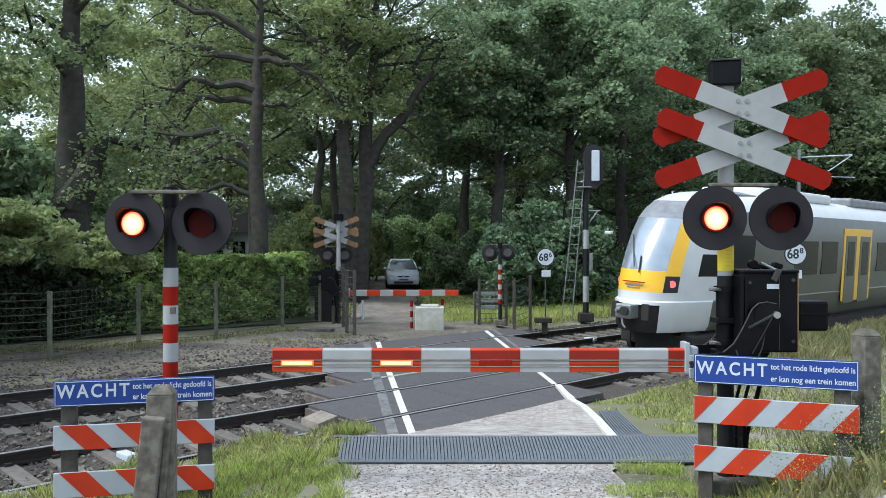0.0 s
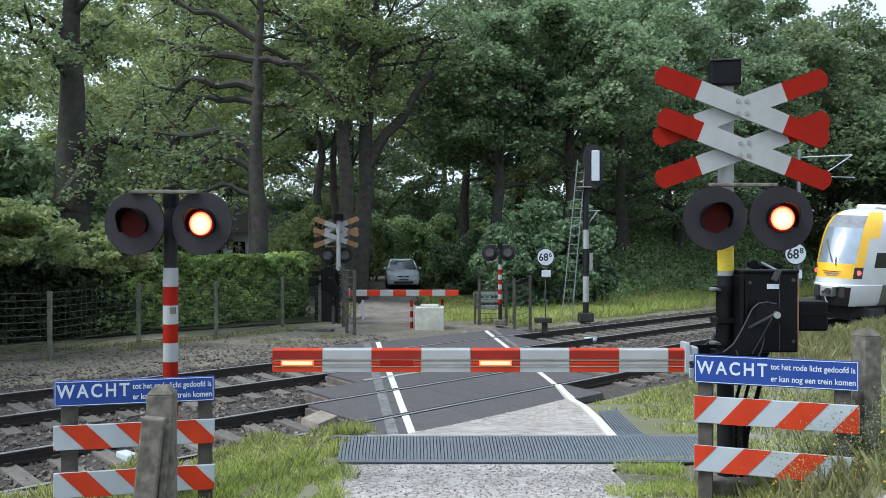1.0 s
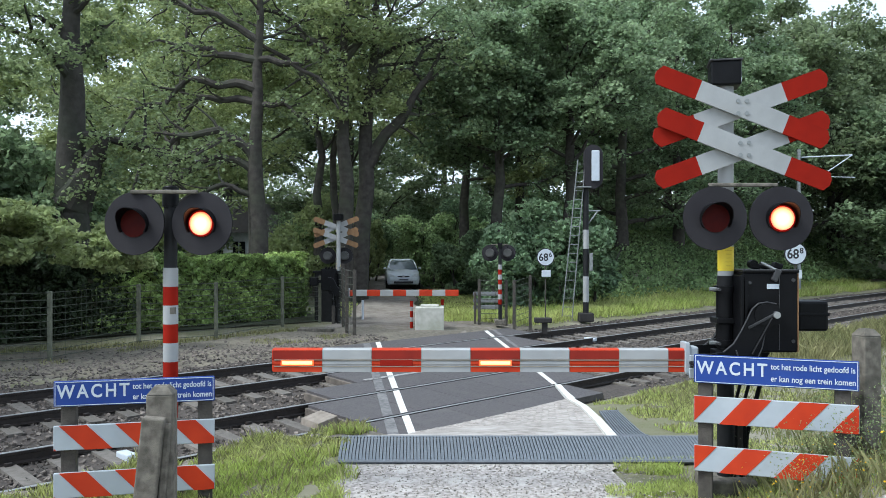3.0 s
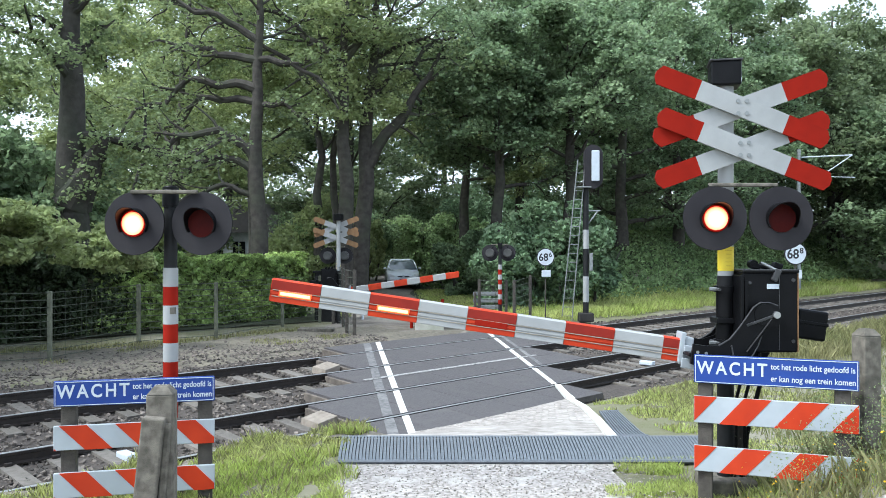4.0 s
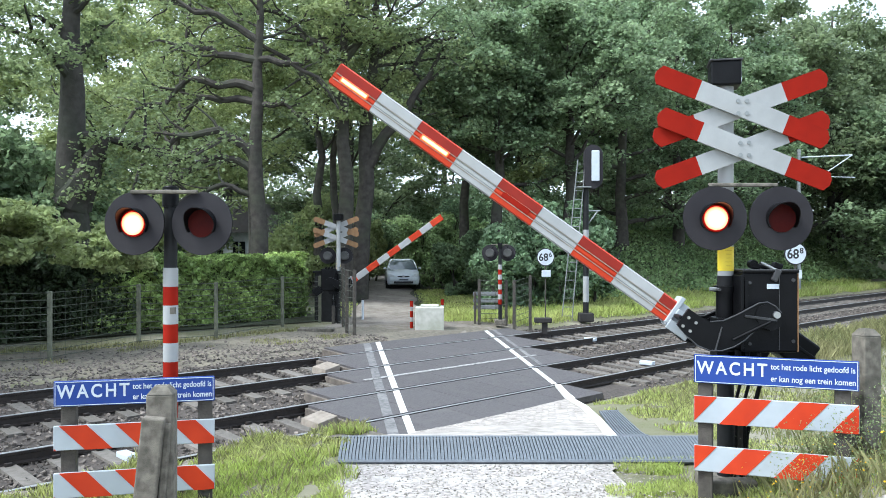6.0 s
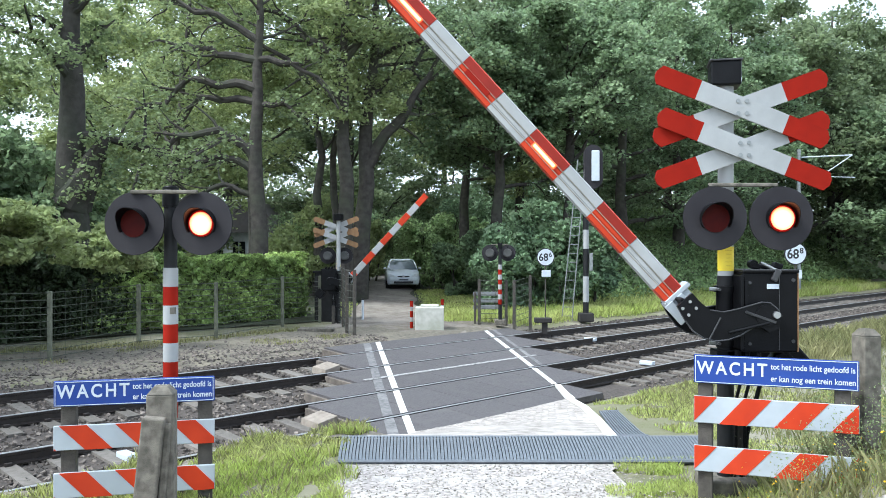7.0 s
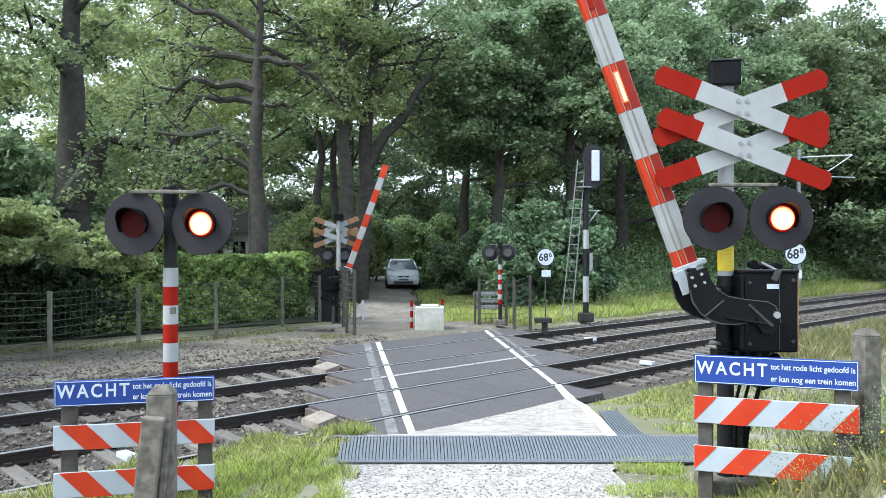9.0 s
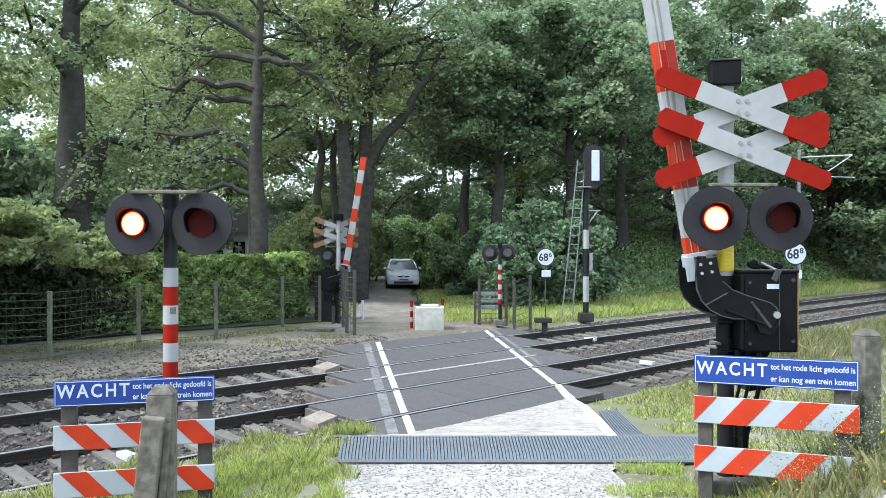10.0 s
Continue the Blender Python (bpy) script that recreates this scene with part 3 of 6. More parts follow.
def flasher(parent, x, z, phase, aim=0.0, aim_z=0.0):
    """A round black board with a hooded red lens; the glowing disc comes forward through the lens when lit."""
    turn = Matrix.Translation((x, 0, z)) @ Matrix.Rotation(radians(aim), 4, "Z")
    board = part("warning_light", disc_ring(bmesh.new(), 0.254, -0.012, 0.012, 48), M_board, parent, "round black board with a red lamp")
    board.matrix_local = turn
    rim = bmesh.new()
    tor = [(math.cos(a) * 0.250, 0, math.sin(a) * 0.250) for a in np.linspace(0, math.tau, 41)]
    tube(tor, [0.007] * 41, 6, rim)
    part("rim", rim, M_black, board)
    part("housing", disc_ring(disc_ring(bmesh.new(), 0.14, 0.012, 0.12, 28), 0.11, 0.12, 0.16, 28), M_housing, board, "grey lamp housing")
    part("lens", disc_ring(bmesh.new(), 0.112, -0.020, -0.008, 36), M_lens, board, "dark red glass lens")
    hood = bmesh.new()
    rows = []
    for k in range(25):
        a = radians(-35 + 250 * k / 24)
        ln = 0.06 + 0.10 * max(0, math.sin(a))
        c, s = math.cos(a), math.sin(a)
        rows.append([hood.verts.new((c * r, y, s * r)) for r, y in ((0.117, -0.01), (0.122, -ln), (0.127, -ln), (0.125, -0.01))])
    for a, b in zip(rows, rows[1:]):
        for q in range(4):
            hood.faces.new((a[q], b[q], b[(q + 1) % 4], a[(q + 1) % 4]))
    bmesh.ops.recalc_face_normals(hood, faces=hood.faces)
    part("hood", hood, M_black, board, "curved black visor over the lens")
    core = part("lamp_disc", disc_ring(bmesh.new(), 0.108, -0.006, 0.0, 36), M_halo, board, "glowing red lamp disc")
    hot = part("lamp_core", disc_ring(bmesh.new(), 0.094, -0.006, 0.0, 36), M_hot, board, "dazzling lit centre of the lamp")
    FLASHERS.append((core, hot, phase))
    return board


def pole_bands(parent, z0, z1, r, x=0.0, y=0.0, n=None, first_white=True, cols=None, h=0.155):
    k, z = 0, z0
    while z < z1 - 0.01:
        e = min(z + h, z1)
        part("band", rodded((x, y, z), (x, y, e), r + 0.0015 * (k % 2), n=24), (M_white if (k % 2 == 0) == first_white else M_red), parent, smooth=True)
        z, k = e, k + 1


def lamp_post(m, label, phases, yellow=False):
    """A striped post with two warning lights, origin at its foot."""
    t = thing("warning_light_post", m, label, "warning light", "warning light posts")
    part("foot", boxed((0, 0, 0.06), (0.34, 0.34, 0.16), None, 0.02), M_concrete, t)
    part("pole", rodded((0, 0, 0), (0, 0, 2.5), 0.054, n=24), M_pole, t, smooth=True)
    pole_bands(t, 0.615, 1.855, 0.060, first_white=False)
    part("post_label", prism([(0.0635 * math.cos(a), 0.0635 * math.sin(a)) for a in np.linspace(-1.35, -0.5, 6)], 1.475, 1.53, "z"), M_concrete, t, "small faded grey label on the post")
    part("collar", rodded((0, 0, 2.36), (0, 0, 2.52), 0.066, n=20), M_black, t, smooth=True)
    part("cross_bar", boxed((0.0, -0.16, 2.472), (0.54, 0.05, 0.03), None, 0.008), M_concrete, t)
    part("cap", rodded((0, 0, 2.49), (0, 0, 2.53), 0.07, 0.05, 20), M_black, t, smooth=True)
    for s, ph in ((-1, phases[0]), (1, phases[1])):
        f = flasher(t, 0.029 + s * 0.274, 2.216, ph, -7)
        f.location.y = -0.14
        part("bracket", rodded((s * 0.268, -0.06, 2.3), (s * 0.22, -0.02, 2.46), 0.018), M_pole, t)
    return t


def arm_of_cross(parent, cx, cz, y, angle, L=1.50, w=0.160, ends=None):
    """One slat of a crossbuck: white with red ends, clipped corners."""
    rot = Matrix.Translation((cx, y, cz)) @ Matrix.Rotation(radians(angle), 4, "Y")
    h = L / 2
    red = 0.37
    c = 0.035
    mid = part("slat", prism([(-h + red, -w / 2), (h - red, -w / 2), (h - red, w / 2), (-h + red, w / 2)], -0.011, 0.011), M_white, parent, "white board of the crossbuck")
    mid.matrix_local = rot
    for s in (-1, 1):
        o = [(s * (h - red), -w / 2), (s * (h - c), -w / 2), (s * h, -w / 2 + c * 1.6), (s * h, w / 2 - c * 1.6), (s * (h - c), w / 2), (s * (h - red), w / 2)]
        part("red_end", prism(o if s > 0 else o[::-1], -0.011, 0.011), M_red, mid, "red painted end")
        if ends:
            part("bare_back", prism(o if s > 0 else o[::-1], 0.011, 0.015), ends, mid, "bare brown back of the end")


def barrier(m, label, phases, ends=None):
    """Post with crossbuck, lights, drive box and boom; origin at the post's foot."""
    t = thing("level_crossing_barrier", m, label, "crossing barrier", "barriers")
    part("foot", boxed((0, 0, 0.05), (0.4, 0.4, 0.18), None, 0.02), M_concrete, t)
    part("pole", rodded((0, 0, 0), (0, 0, 1.79), 0.068, n=24), M_pole, t, smooth=True)
    part("upper_pole", rodded((0, 0, 1.79), (0, 0, 3.36), 0.063, n=24), M_white, t, "white painted upper post", smooth=True)
    part("yellow_plate", prism([(0.067 * math.cos(a), 0.067 * math.sin(a)) for a in np.linspace(math.pi, math.tau, 15)], 1.83, 2.03, "z"), M_yellow, t, "yellow notice wrapped round the post")
    for k in range(5):
        part("bar", boxed((0.0, -0.0685, 2.0 - 0.032 * k), (0.055 - 0.012 * (k % 3), 0.003, 0.004)), M_ochre, t)
    part("bell", boxed((0.0, 0.03, 3.45), (0.24, 0.28, 0.20), Matrix.Rotation(radians(-12), 3, "Z"), 0.015), M_black, t, "black bell housing on the post")
    part("bell_lid", boxed((0.0, 0.03, 3.555), (0.26, 0.30, 0.015), Matrix.Rotation(radians(-12), 3, "Z"), 0.004), M_edge, t)
    part("bell_plate", boxed((0.06, -0.115, 3.39), (0.06, 0.01, 0.03), Matrix.Rotation(radians(-12), 3, "Z")), M_letter, t)
    for cx, cz in ((0.085, 3.16), (0.103, 2.82)):
        arm_of_cross(t, cx, cz, -0.14, 21.5, ends=ends)
        arm_of_cross(t, cx + 0.0, cz + 0.0, -0.10, -20.0, ends=ends)
    for cz in (3.16, 2.82):
        for bx in (-0.035, 0.035):
            for bz in (-0.05, 0.05):
                part("bolt", disc_ring(bmesh.new(), 0.018, -0.158, -0.15, 10, Matrix.Translation((0.085 + (0.018 if cz < 3 else 0) + bx, 0, cz + bz))), M_steel, t)
    part("cross_bar", boxed((0.10, -0.12, 2.53), (0.56, 0.05, 0.03), None, 0.008), M_concrete, t)
    for x, ph in ((-0.167, phases[0]), (0.361, phases[1])):
        f = flasher(t, x, 2.254, ph, 0)
        f.location.y = -0.24
        part("bracket", rodded((x, -0.16, 2.3), (x, -0.12, 2.53), 0.018), M_pole, t)
    # drive box
    part("drive_box", boxed((0.29, 0.0, 1.50), (0.45, 0.42, 0.645), None, 0.018), M_black, t, "black barrier drive box")
    part("box_lid", boxed((0.29, -0.005, 1.83), (0.46, 0.44, 0.025), None, 0.01), M_black, t)
    part("box_hinge", boxed((0.09, -0.215, 1.55), (0.03, 0.03, 0.42), None, 0.006), M_black, t)
    part("box_label", boxed((0.31, -0.2125, 1.71), (0.10, 0.004, 0.04)), M_letter, t)
    for x in (0.22, 0.30, 0.40):
        part("lid_fitting", boxed((x, -0.06, 1.87), (0.07, 0.09, 0.05), Matrix.Rotation(radians(20), 3, "Y"), 0.01), M_black, t)
    # thin bar paints the light caught on the lid's front edge
    part("lid_highlight", boxed((0.29, -0.222, 1.842), (0.45, 0.008, 0.012), None, 0.003), M_edge, t)
    part("box_flange", boxed((0.055, -0.06, 1.50), (0.03, 0.36, 0.60), None, 0.008), M_black, t, "side flange of the drive box")
    part("door_seam", boxed((0.36, -0.2125, 1.50), (0.006, 0.004, 0.60)), M_edge, t)
    part("hasp", boxed((0.33, -0.225, 1.80), (0.05, 0.03, 0.10), Matrix.Rotation(radians(25), 3, "Y"), 0.006), M_edge, t, "worn steel hasp")
    part("lid_lever", rodded((0.24, -0.14, 1.90), (0.36, -0.20, 1.83), 0.012, n=8), M_steel, t)
    part("lid_knob", disc_ring(bmesh.new(), 0.035, -0.10, -0.03, 14, Matrix.Translation((0.20, 0, 1.885))), M_black, t)
    part("side_trim", boxed((0.512, -0.205, 1.50), (0.008, 0.012, 0.63)), M_brown, t, "rusty edge of the box")
    for x, z in ((0.12, 1.74), (0.12, 1.25), (0.47, 1.27), (0.47, 1.76), (0.20, 1.52)):
        part("box_bolt", disc_ring(bmesh.new(), 0.014, -0.226, -0.212, 10, Matrix.Translation((x, 0, z))), M_edge, t)
    part("sleeve", rodded((0, 0, 1.20), (0, 0, 1.70), 0.078, n=24), M_black, t, "black clamp sleeve round the post", smooth=True)
    for z in (1.68, 1.24):
        part("collar", rodded((0, 0, z - 0.025), (0, 0, z + 0.025), 0.095, n=24), M_black, t, smooth=True)
        for x in (-0.09, 0.09):
            part("clamp_bolt", rodded((x, -0.13, z), (x, 0.10, z), 0.013, n=8), M_edge, t)
        part("clamp_nut", rodded((-0.15, -0.05, z), (-0.09, -0.05, z), 0.016, n=6), M_steel, t)
    for x in (0.06, 0.13):
        part("cable_gland", rodded((x, -0.12, 1.10), (x, -0.12, 1.19), 0.026, n=10), M_black, t)
        part("cable", tube([(x, -0.12, 1.12), (x + 0.03, -0.15, 1.0), (x - 0.01, -0.12, 0.8), (x, -0.08, 0.4), (x, -0.04, 0.1)], [0.014] * 5, 6), M_black, t)
    part("box_bracket", prism([(-0.02, 1.18), (0.34, 1.18), (0.26, 1.06), (0.02, 1.04)], -0.10, 0.10), M_black, t, "black bracket carrying the box")
    part("cable", tube([(0.2, -0.2, 1.18), (0.22, -0.16, 0.9), (0.15, -0.08, 0.5), (0.1, -0.05, 0.05)], [0.018] * 4, 8), M_black, t)
    part("clamp", boxed((0, 0, 1.42), (0.20, 0.2, 0.05), None, 0.01), M_black, t)
    part("clamp", boxed((0, 0, 1.15), (0.20, 0.2, 0.06), None, 0.01), M_black, t)
    part("clamp", boxed((-0.01, 0, 0.66), (0.22, 0.18, 0.04), None, 0.01), M_black, t)
    part("cable_trunk", boxed((0.15, 0.06, 0.35), (0.1, 0.1, 0.7), None, 0.015), M_wood, t)
    # boom, its origin on the pivot
    boom = new("boom")
    boom.parent = t
    boom.empty_display_size = 0.1
    tagged(boom, "red and white striped boom")
    PIV = (0.225, 0, 1.472)
    oz = -0.380
    prof = [(-0.052, -0.092), (-0.030, -0.097), (0.030, -0.097), (0.052, -0.085), (0.052, 0.085), (0.030, 0.097), (-0.030, 0.097), (-0.052, 0.085), (-0.052, 0.012), (-0.047, 0.006), (-0.047, -0.002), (-0.052, -0.008), (-0.052, -0.030), (-0.047, -0.036), (-0.047, -0.044), (-0.052, -0.050)]
    x0 = -3.963
    edges = [x0 + 0.4065 * i for i in range(9)] + [-0.546]
    for i in range(9):
        part("stripe", prism([(y - 0.0, z + oz) for y, z in prof], edges[i] + 0.0015, edges[i + 1] - 0.0015, "x"), M_white if i % 2 else M_orange, boom)
        if i % 2 == 0:
            part("dark_film", boxed(((edges[i] + edges[i + 1]) / 2, -0.0535, oz + 0.049), (edges[i + 1] - edges[i] - 0.004, 0.003, 0.068)), M_darkred, boom, "darker red film on the upper half")
    # pale strips paint the highlights on the boom's two grooves
    for z in (0.005, -0.047):
        part("groove_line", boxed(((x0 - 0.546) / 2, -0.053, oz + z), (-0.546 - x0 - 0.02, 0.010, 0.007), None, 0.002), M_groove_line, boom, "pale strip painting the highlight of a groove along the boom")
    part("end_cap", prism([(y * 0.95, z * 0.95 + oz) for y, z in prof], x0 - 0.006, x0 + 0.001, "x"), M_orange, boom)
    part("boom_socket", boxed((-0.516, 0, oz), (0.10, 0.13, 0.23), None, 0.012), M_silver, boom, "pale metal boom socket")
    part("socket_flange", boxed((-0.56, 0, oz + 0.025), (0.04, 0.16, 0.25), None, 0.006), M_silver, boom, "pale metal flange")
    part("socket_cheek", boxed((-0.455, -0.095, oz - 0.095), (0.2, 0.02, 0.08), None, 0.005), M_silver, boom)
    part("socket_cheek", boxed((-0.465, -0.095, oz + 0.02), (0.17, 0.02, 0.06), None, 0.005), M_silver, boom)
    leds = []
    for i, on in ((0, 1), (2, 2), (4, 3)):
        xm = (edges[i] + edges[i + 1]) / 2
        part("lamp_housing", boxed((xm, -0.053, oz - 0.018), (0.27, 0.012, 0.052), None, 0.004), M_red, boom, "flat boom lamp")
        e = part("boom_lamp_glow", boxed((0, 0, 0), (0.268, 0.008, 0.046), None, 0.003), M_ledframe, boom, "glowing red edge of the boom lamp")
        c = part("boom_lamp", boxed((0, 0, 0), (0.245, 0.008, 0.027), None, 0.003), M_led, boom, "lit boom lamp")
        leds.append((e, c, xm, oz - 0.018, on))
    # bracket arms from the pivot down to the socket, one before and one behind the box
    for y in (-0.245, 0.245):
        upper = [(0.09, 0.10), (0.02, 0.115), (-0.05, 0.105), (-0.10, 0.06), (-0.14, -0.02), (-0.19, -0.12), (-0.25, -0.22), (-0.33, -0.285), (-0.42, -0.30), (-0.53, -0.30)]
        lower = [(-0.53, -0.46), (-0.40, -0.49), (-0.30, -0.50), (-0.20, -0.475), (-0.12, -0.42), (-0.06, -0.34), (-0.02, -0.245), (0.0, -0.13), (0.05, -0.075), (0.12, -0.06), (0.15, 0.02)]
        part("bracket_arm", prism(upper + lower, y - 0.016, y + 0.016, "y"), M_black, boom, "cranked black bracket arm")
        # slim tubes paint the highlights along the arm's outline
        for run in (upper[:8], lower[1:8]):
            part("arm_highlight", tube([(a, y - 0.016, b) for a, b in run], [0.0065] * len(run), 6), M_edge, boom, "pale highlight painted along the arm's edge")
    part("stiffener", boxed((-0.02, -0.27, -0.03), (0.26, 0.012, 0.022), Matrix.Rotation(radians(-28), 3, "Y"), 0.004), M_edge, boom)
    part("stiffener", boxed((-0.20, -0.27, -0.36), (0.012, 0.012, 0.20), Matrix.Rotation(radians(-20), 3, "Y"), 0.004), M_edge, boom)
    part("pivot_plate", disc_ring(bmesh.new(), 0.085, -0.272, -0.262, 24, Matrix.Translation((0.0, 0, 0.015))), M_black, boom, "round pivot plate")
    for a, b in ((-0.42, -0.36), (-0.42, -0.44), (-0.49, -0.36), (-0.49, -0.44)):
        part("arm_bolt", disc_ring(bmesh.new(), 0.013, -0.272, -0.26, 8, Matrix.Translation((a, 0, b))), M_bolt, boom)
    part("tie_plate", boxed((-0.44, 0, -0.39), (0.22, 0.49, 0.03), None, 0.008), M_black, boom)
    part("curved_web", prism([(-0.55, -0.28), (-0.32, -0.28), (-0.22, -0.23), (-0.10, -0.02), (-0.15, -0.10), (-0.28, -0.36), (-0.55, -0.41)], 0.2, 0.22, "y"), M_black, boom)
    part("pivot_bolt", disc_ring(bmesh.new(), 0.028, -0.30, -0.262, 12, Matrix.Translation((0.309, 0, 1.486))), M_bolt, t, "bright pivot bolt")
    part("counterweight_arm", boxed((0.38, 0.15, -0.01), (0.45, 0.03, 0.10), None, 0.008), M_black, boom)
    part("counterweight", boxed((0.51, 0.14, -0.02), (0.25, 0.26, 0.25), None, 0.02), M_black, boom, "black counterweight")
    part("weight_rib", boxed((0.51, 0.14, -0.005), (0.265, 0.27, 0.03), None, 0.006), M_black, boom)
    part("link_rod", rodded((0.06, -0.268, -0.01), (-0.10, -0.268, -0.30), 0.012), M_black, boom)
    BOOMS.append((boom, PIV, leds))
    return t


barrier(pose(2.339, 6.9, 0.75), "red and white crossing barrier with crossbuck and black drive box", (0, 1))
barrier(pose(-3.26, 26.0, 0.296, 0, 0, 180), "far crossing barrier with crossbuck seen from behind", (0, 1), M_brown)
lamp_post(pose(-2.255, 6.9, 0.75), "striped post with two round warning lights", (0, 1))
lamp_post(pose(1.78, 26.0, 0.42, 0, 0, 180), "far striped post with warning lights seen from behind", (0, 1))


def lettering(name, text, size, mat, parent, m, label="", spacing=1.0, width=None):
    """Raised letters in the built-in font, as a mesh; origin at the lower left."""
    cu = bpy.data.curves.new(name, "FONT")
    cu.body, cu.size, cu.extrude, cu.space_character, cu.offset = text, size, 0.0015, spacing, size * (0.02 if size > 0.1 else 0.012)
    tmp = bpy.data.objects.new(name, cu)
    scene.collection.objects.link(tmp)
    bpy.context.view_layer.update()
    me = bpy.data.meshes.new_from_object(tmp.evaluated_get(bpy.context.evaluated_depsgraph_get()))
    bpy.data.objects.remove(tmp)
    me.materials.clear()
    me.materials.append(mat)
    if width:
        xs = [v.co.x for v in me.vertices]
        me.transform(Matrix.Diagonal((width / (max(xs) - min(xs)), 1, 1, 1)))
    ob = new(name, me)
    ob.parent = parent
    ob.matrix_local = m @ Matrix.Rotation(math.pi / 2, 4, "X")
    return tagged(ob, label)


# ---- warning signs before the crossing ----
def wait_sign(m, length, rows, slant, label, feet):
    """Blue WACHT board over two striped planks on two timber posts; x along the board, heights above the eye's foot plane."""
    t = thing("warning_sign", m, label, "warning sign", "warning signs")
    (b0, b1), *planks = rows
    blue = part("sign_board", boxed((length / 2, 0, (b0 + b1) / 2), (length, 0.02, b1 - b0), None, 0.008), M_blue, t, "blue sign board with white words")
    h = b1 - b0
    for zz in (b0 + 0.010, b1 - 0.010):
        part("border", boxed((length / 2, -0.0115, zz), (length - 0.02, 0.003, 0.005)), M_letter, blue)
    for xx in (0.012, length - 0.012):
        part("border", boxed((xx, -0.0115, (b0 + b1) / 2), (0.005, 0.003, h - 0.02)), M_letter, blue)
    lettering("word", "WACHT", 0.140, M_letter, blue, Matrix.Translation((0.025, -0.0115, b0 + h * 0.345)), "white capital letters", 1.30, 0.52)
    lettering("small_text", "tot het rode licht gedoofd is", 0.062, M_letter, blue, Matrix.Translation((0.565, -0.0115, b0 + h * 0.60)), "", 1.0, 0.585)
    lettering("small_text", "er kan nog een trein komen", 0.062, M_letter, blue, Matrix.Translation((0.565, -0.0115, b0 + h * 0.19)), "", 1.0, 0.585)
    for z0, z1 in planks:
        back = part("plank", boxed((length / 2, 0, (z0 + z1) / 2), (length, 0.03, z1 - z0), None, 0.006), M_silver, t, "plank with slanting red and white stripes")
        n = 4
        step = 0.398
        for i in range(-1, n + 1):
            if slant > 0:
                o = [(i * step + 0.225, z0), (i * step + 0.42, z0), (i * step + 0.235, z1), (i * step + 0.04, z1)]
            else:
                o = [(i * step - 0.208, z0), (i * step - 0.008, z0), (i * step + 0.175, z1), (i * step - 0.025, z1)]
            bm = prism(o, -0.019, -0.0145, "y")
            for co, no in (((0.004, 0, 0), (-1, 0, 0)), ((length - 0.004, 0, 0), (1, 0, 0))):
                bmesh.ops.bisect_plane(bm, geom=list(bm.verts) + list(bm.edges) + list(bm.faces), plane_co=co, plane_no=no, clear_outer=True)
            if bm.faces:
                part("red_stripe", bm, M_orange, back)
            else:
                bm.free()
    for x, z in feet:
        part("timber_post", boxed((x, 0.065, (z + b1) / 2 - 0.05), (0.11, 0.10, b1 - z - 0.06), None, 0.01), M_wood, t, "dark weathered timber post")
    return t


def between(ax, ay, bx, by):
    return Matrix.Translation((ax, ay, 0)) @ Matrix.Rotation(math.atan2(by - ay, bx - ax), 4, "Z")


wait_sign(between(-2.943, 6.30, -1.802, 6.58), 1.175, [(1.564, 1.76), (1.235, 1.421), (0.872, 1.064)], 1, "blue warning board with red and white striped planks beside the tracks", [(0.10, 0.6), (1.10, 0.6)])
wait_sign(between(1.987, 6.60, 3.083, 6.17), 1.177, [(1.704, 1.928), (1.391, 1.601), (1.01, 1.212)], -1, "blue warning board with red and white striped planks overgrown with weeds", [(0.085, 0.6), (1.07, 0.6)])


# ---- concrete posts ----
def concrete_post(x, y, z0, z1, w, label, strut=False, turn=0):
    t = thing("concrete_post", pose(x, y, z0, 0, 0, turn), label, "fence post", "concrete posts")
    h = z1 - z0
    bm = boxed((0, 0, h / 2 - 0.05), (w, w, h - 0.02), None, 0.012)
    part("shaft", bm, M_concrete, t, smooth=False)
    cap = bmesh.new()
    bmesh.ops.create_cone(cap, cap_ends=True, segments=4, radius1=w * 0.70, radius2=w * 0.36, depth=0.05, matrix=Matrix.Translation((0, 0, h - 0.035)) @ Matrix.Rotation(math.pi / 4, 4, "Z"))
    part("cap", cap, M_concrete, t)
    if strut:
        part("strut", boxed((-0.085, -0.12, h * 0.42 - 0.05), (0.145, 0.10, h * 0.92), Matrix.Rotation(radians(6), 3, "Y"), 0.012), M_concrete, t, "slanting concrete brace")
        part("strut", boxed((0.02, -0.09, h * 0.40), (0.05, 0.06, h * 0.8), Matrix.Rotation(radians(4), 3, "Y"), 0.012), M_concrete, t)
    return t


concrete_post(-1.905, 5.65, 0.62, 1.845, 0.175, "mossy weathered concrete post with a brace", True, 8)
concrete_post(3.24, 6.38, 0.9, 2.16, 0.15, "weathered concrete post among weeds", False, 12)


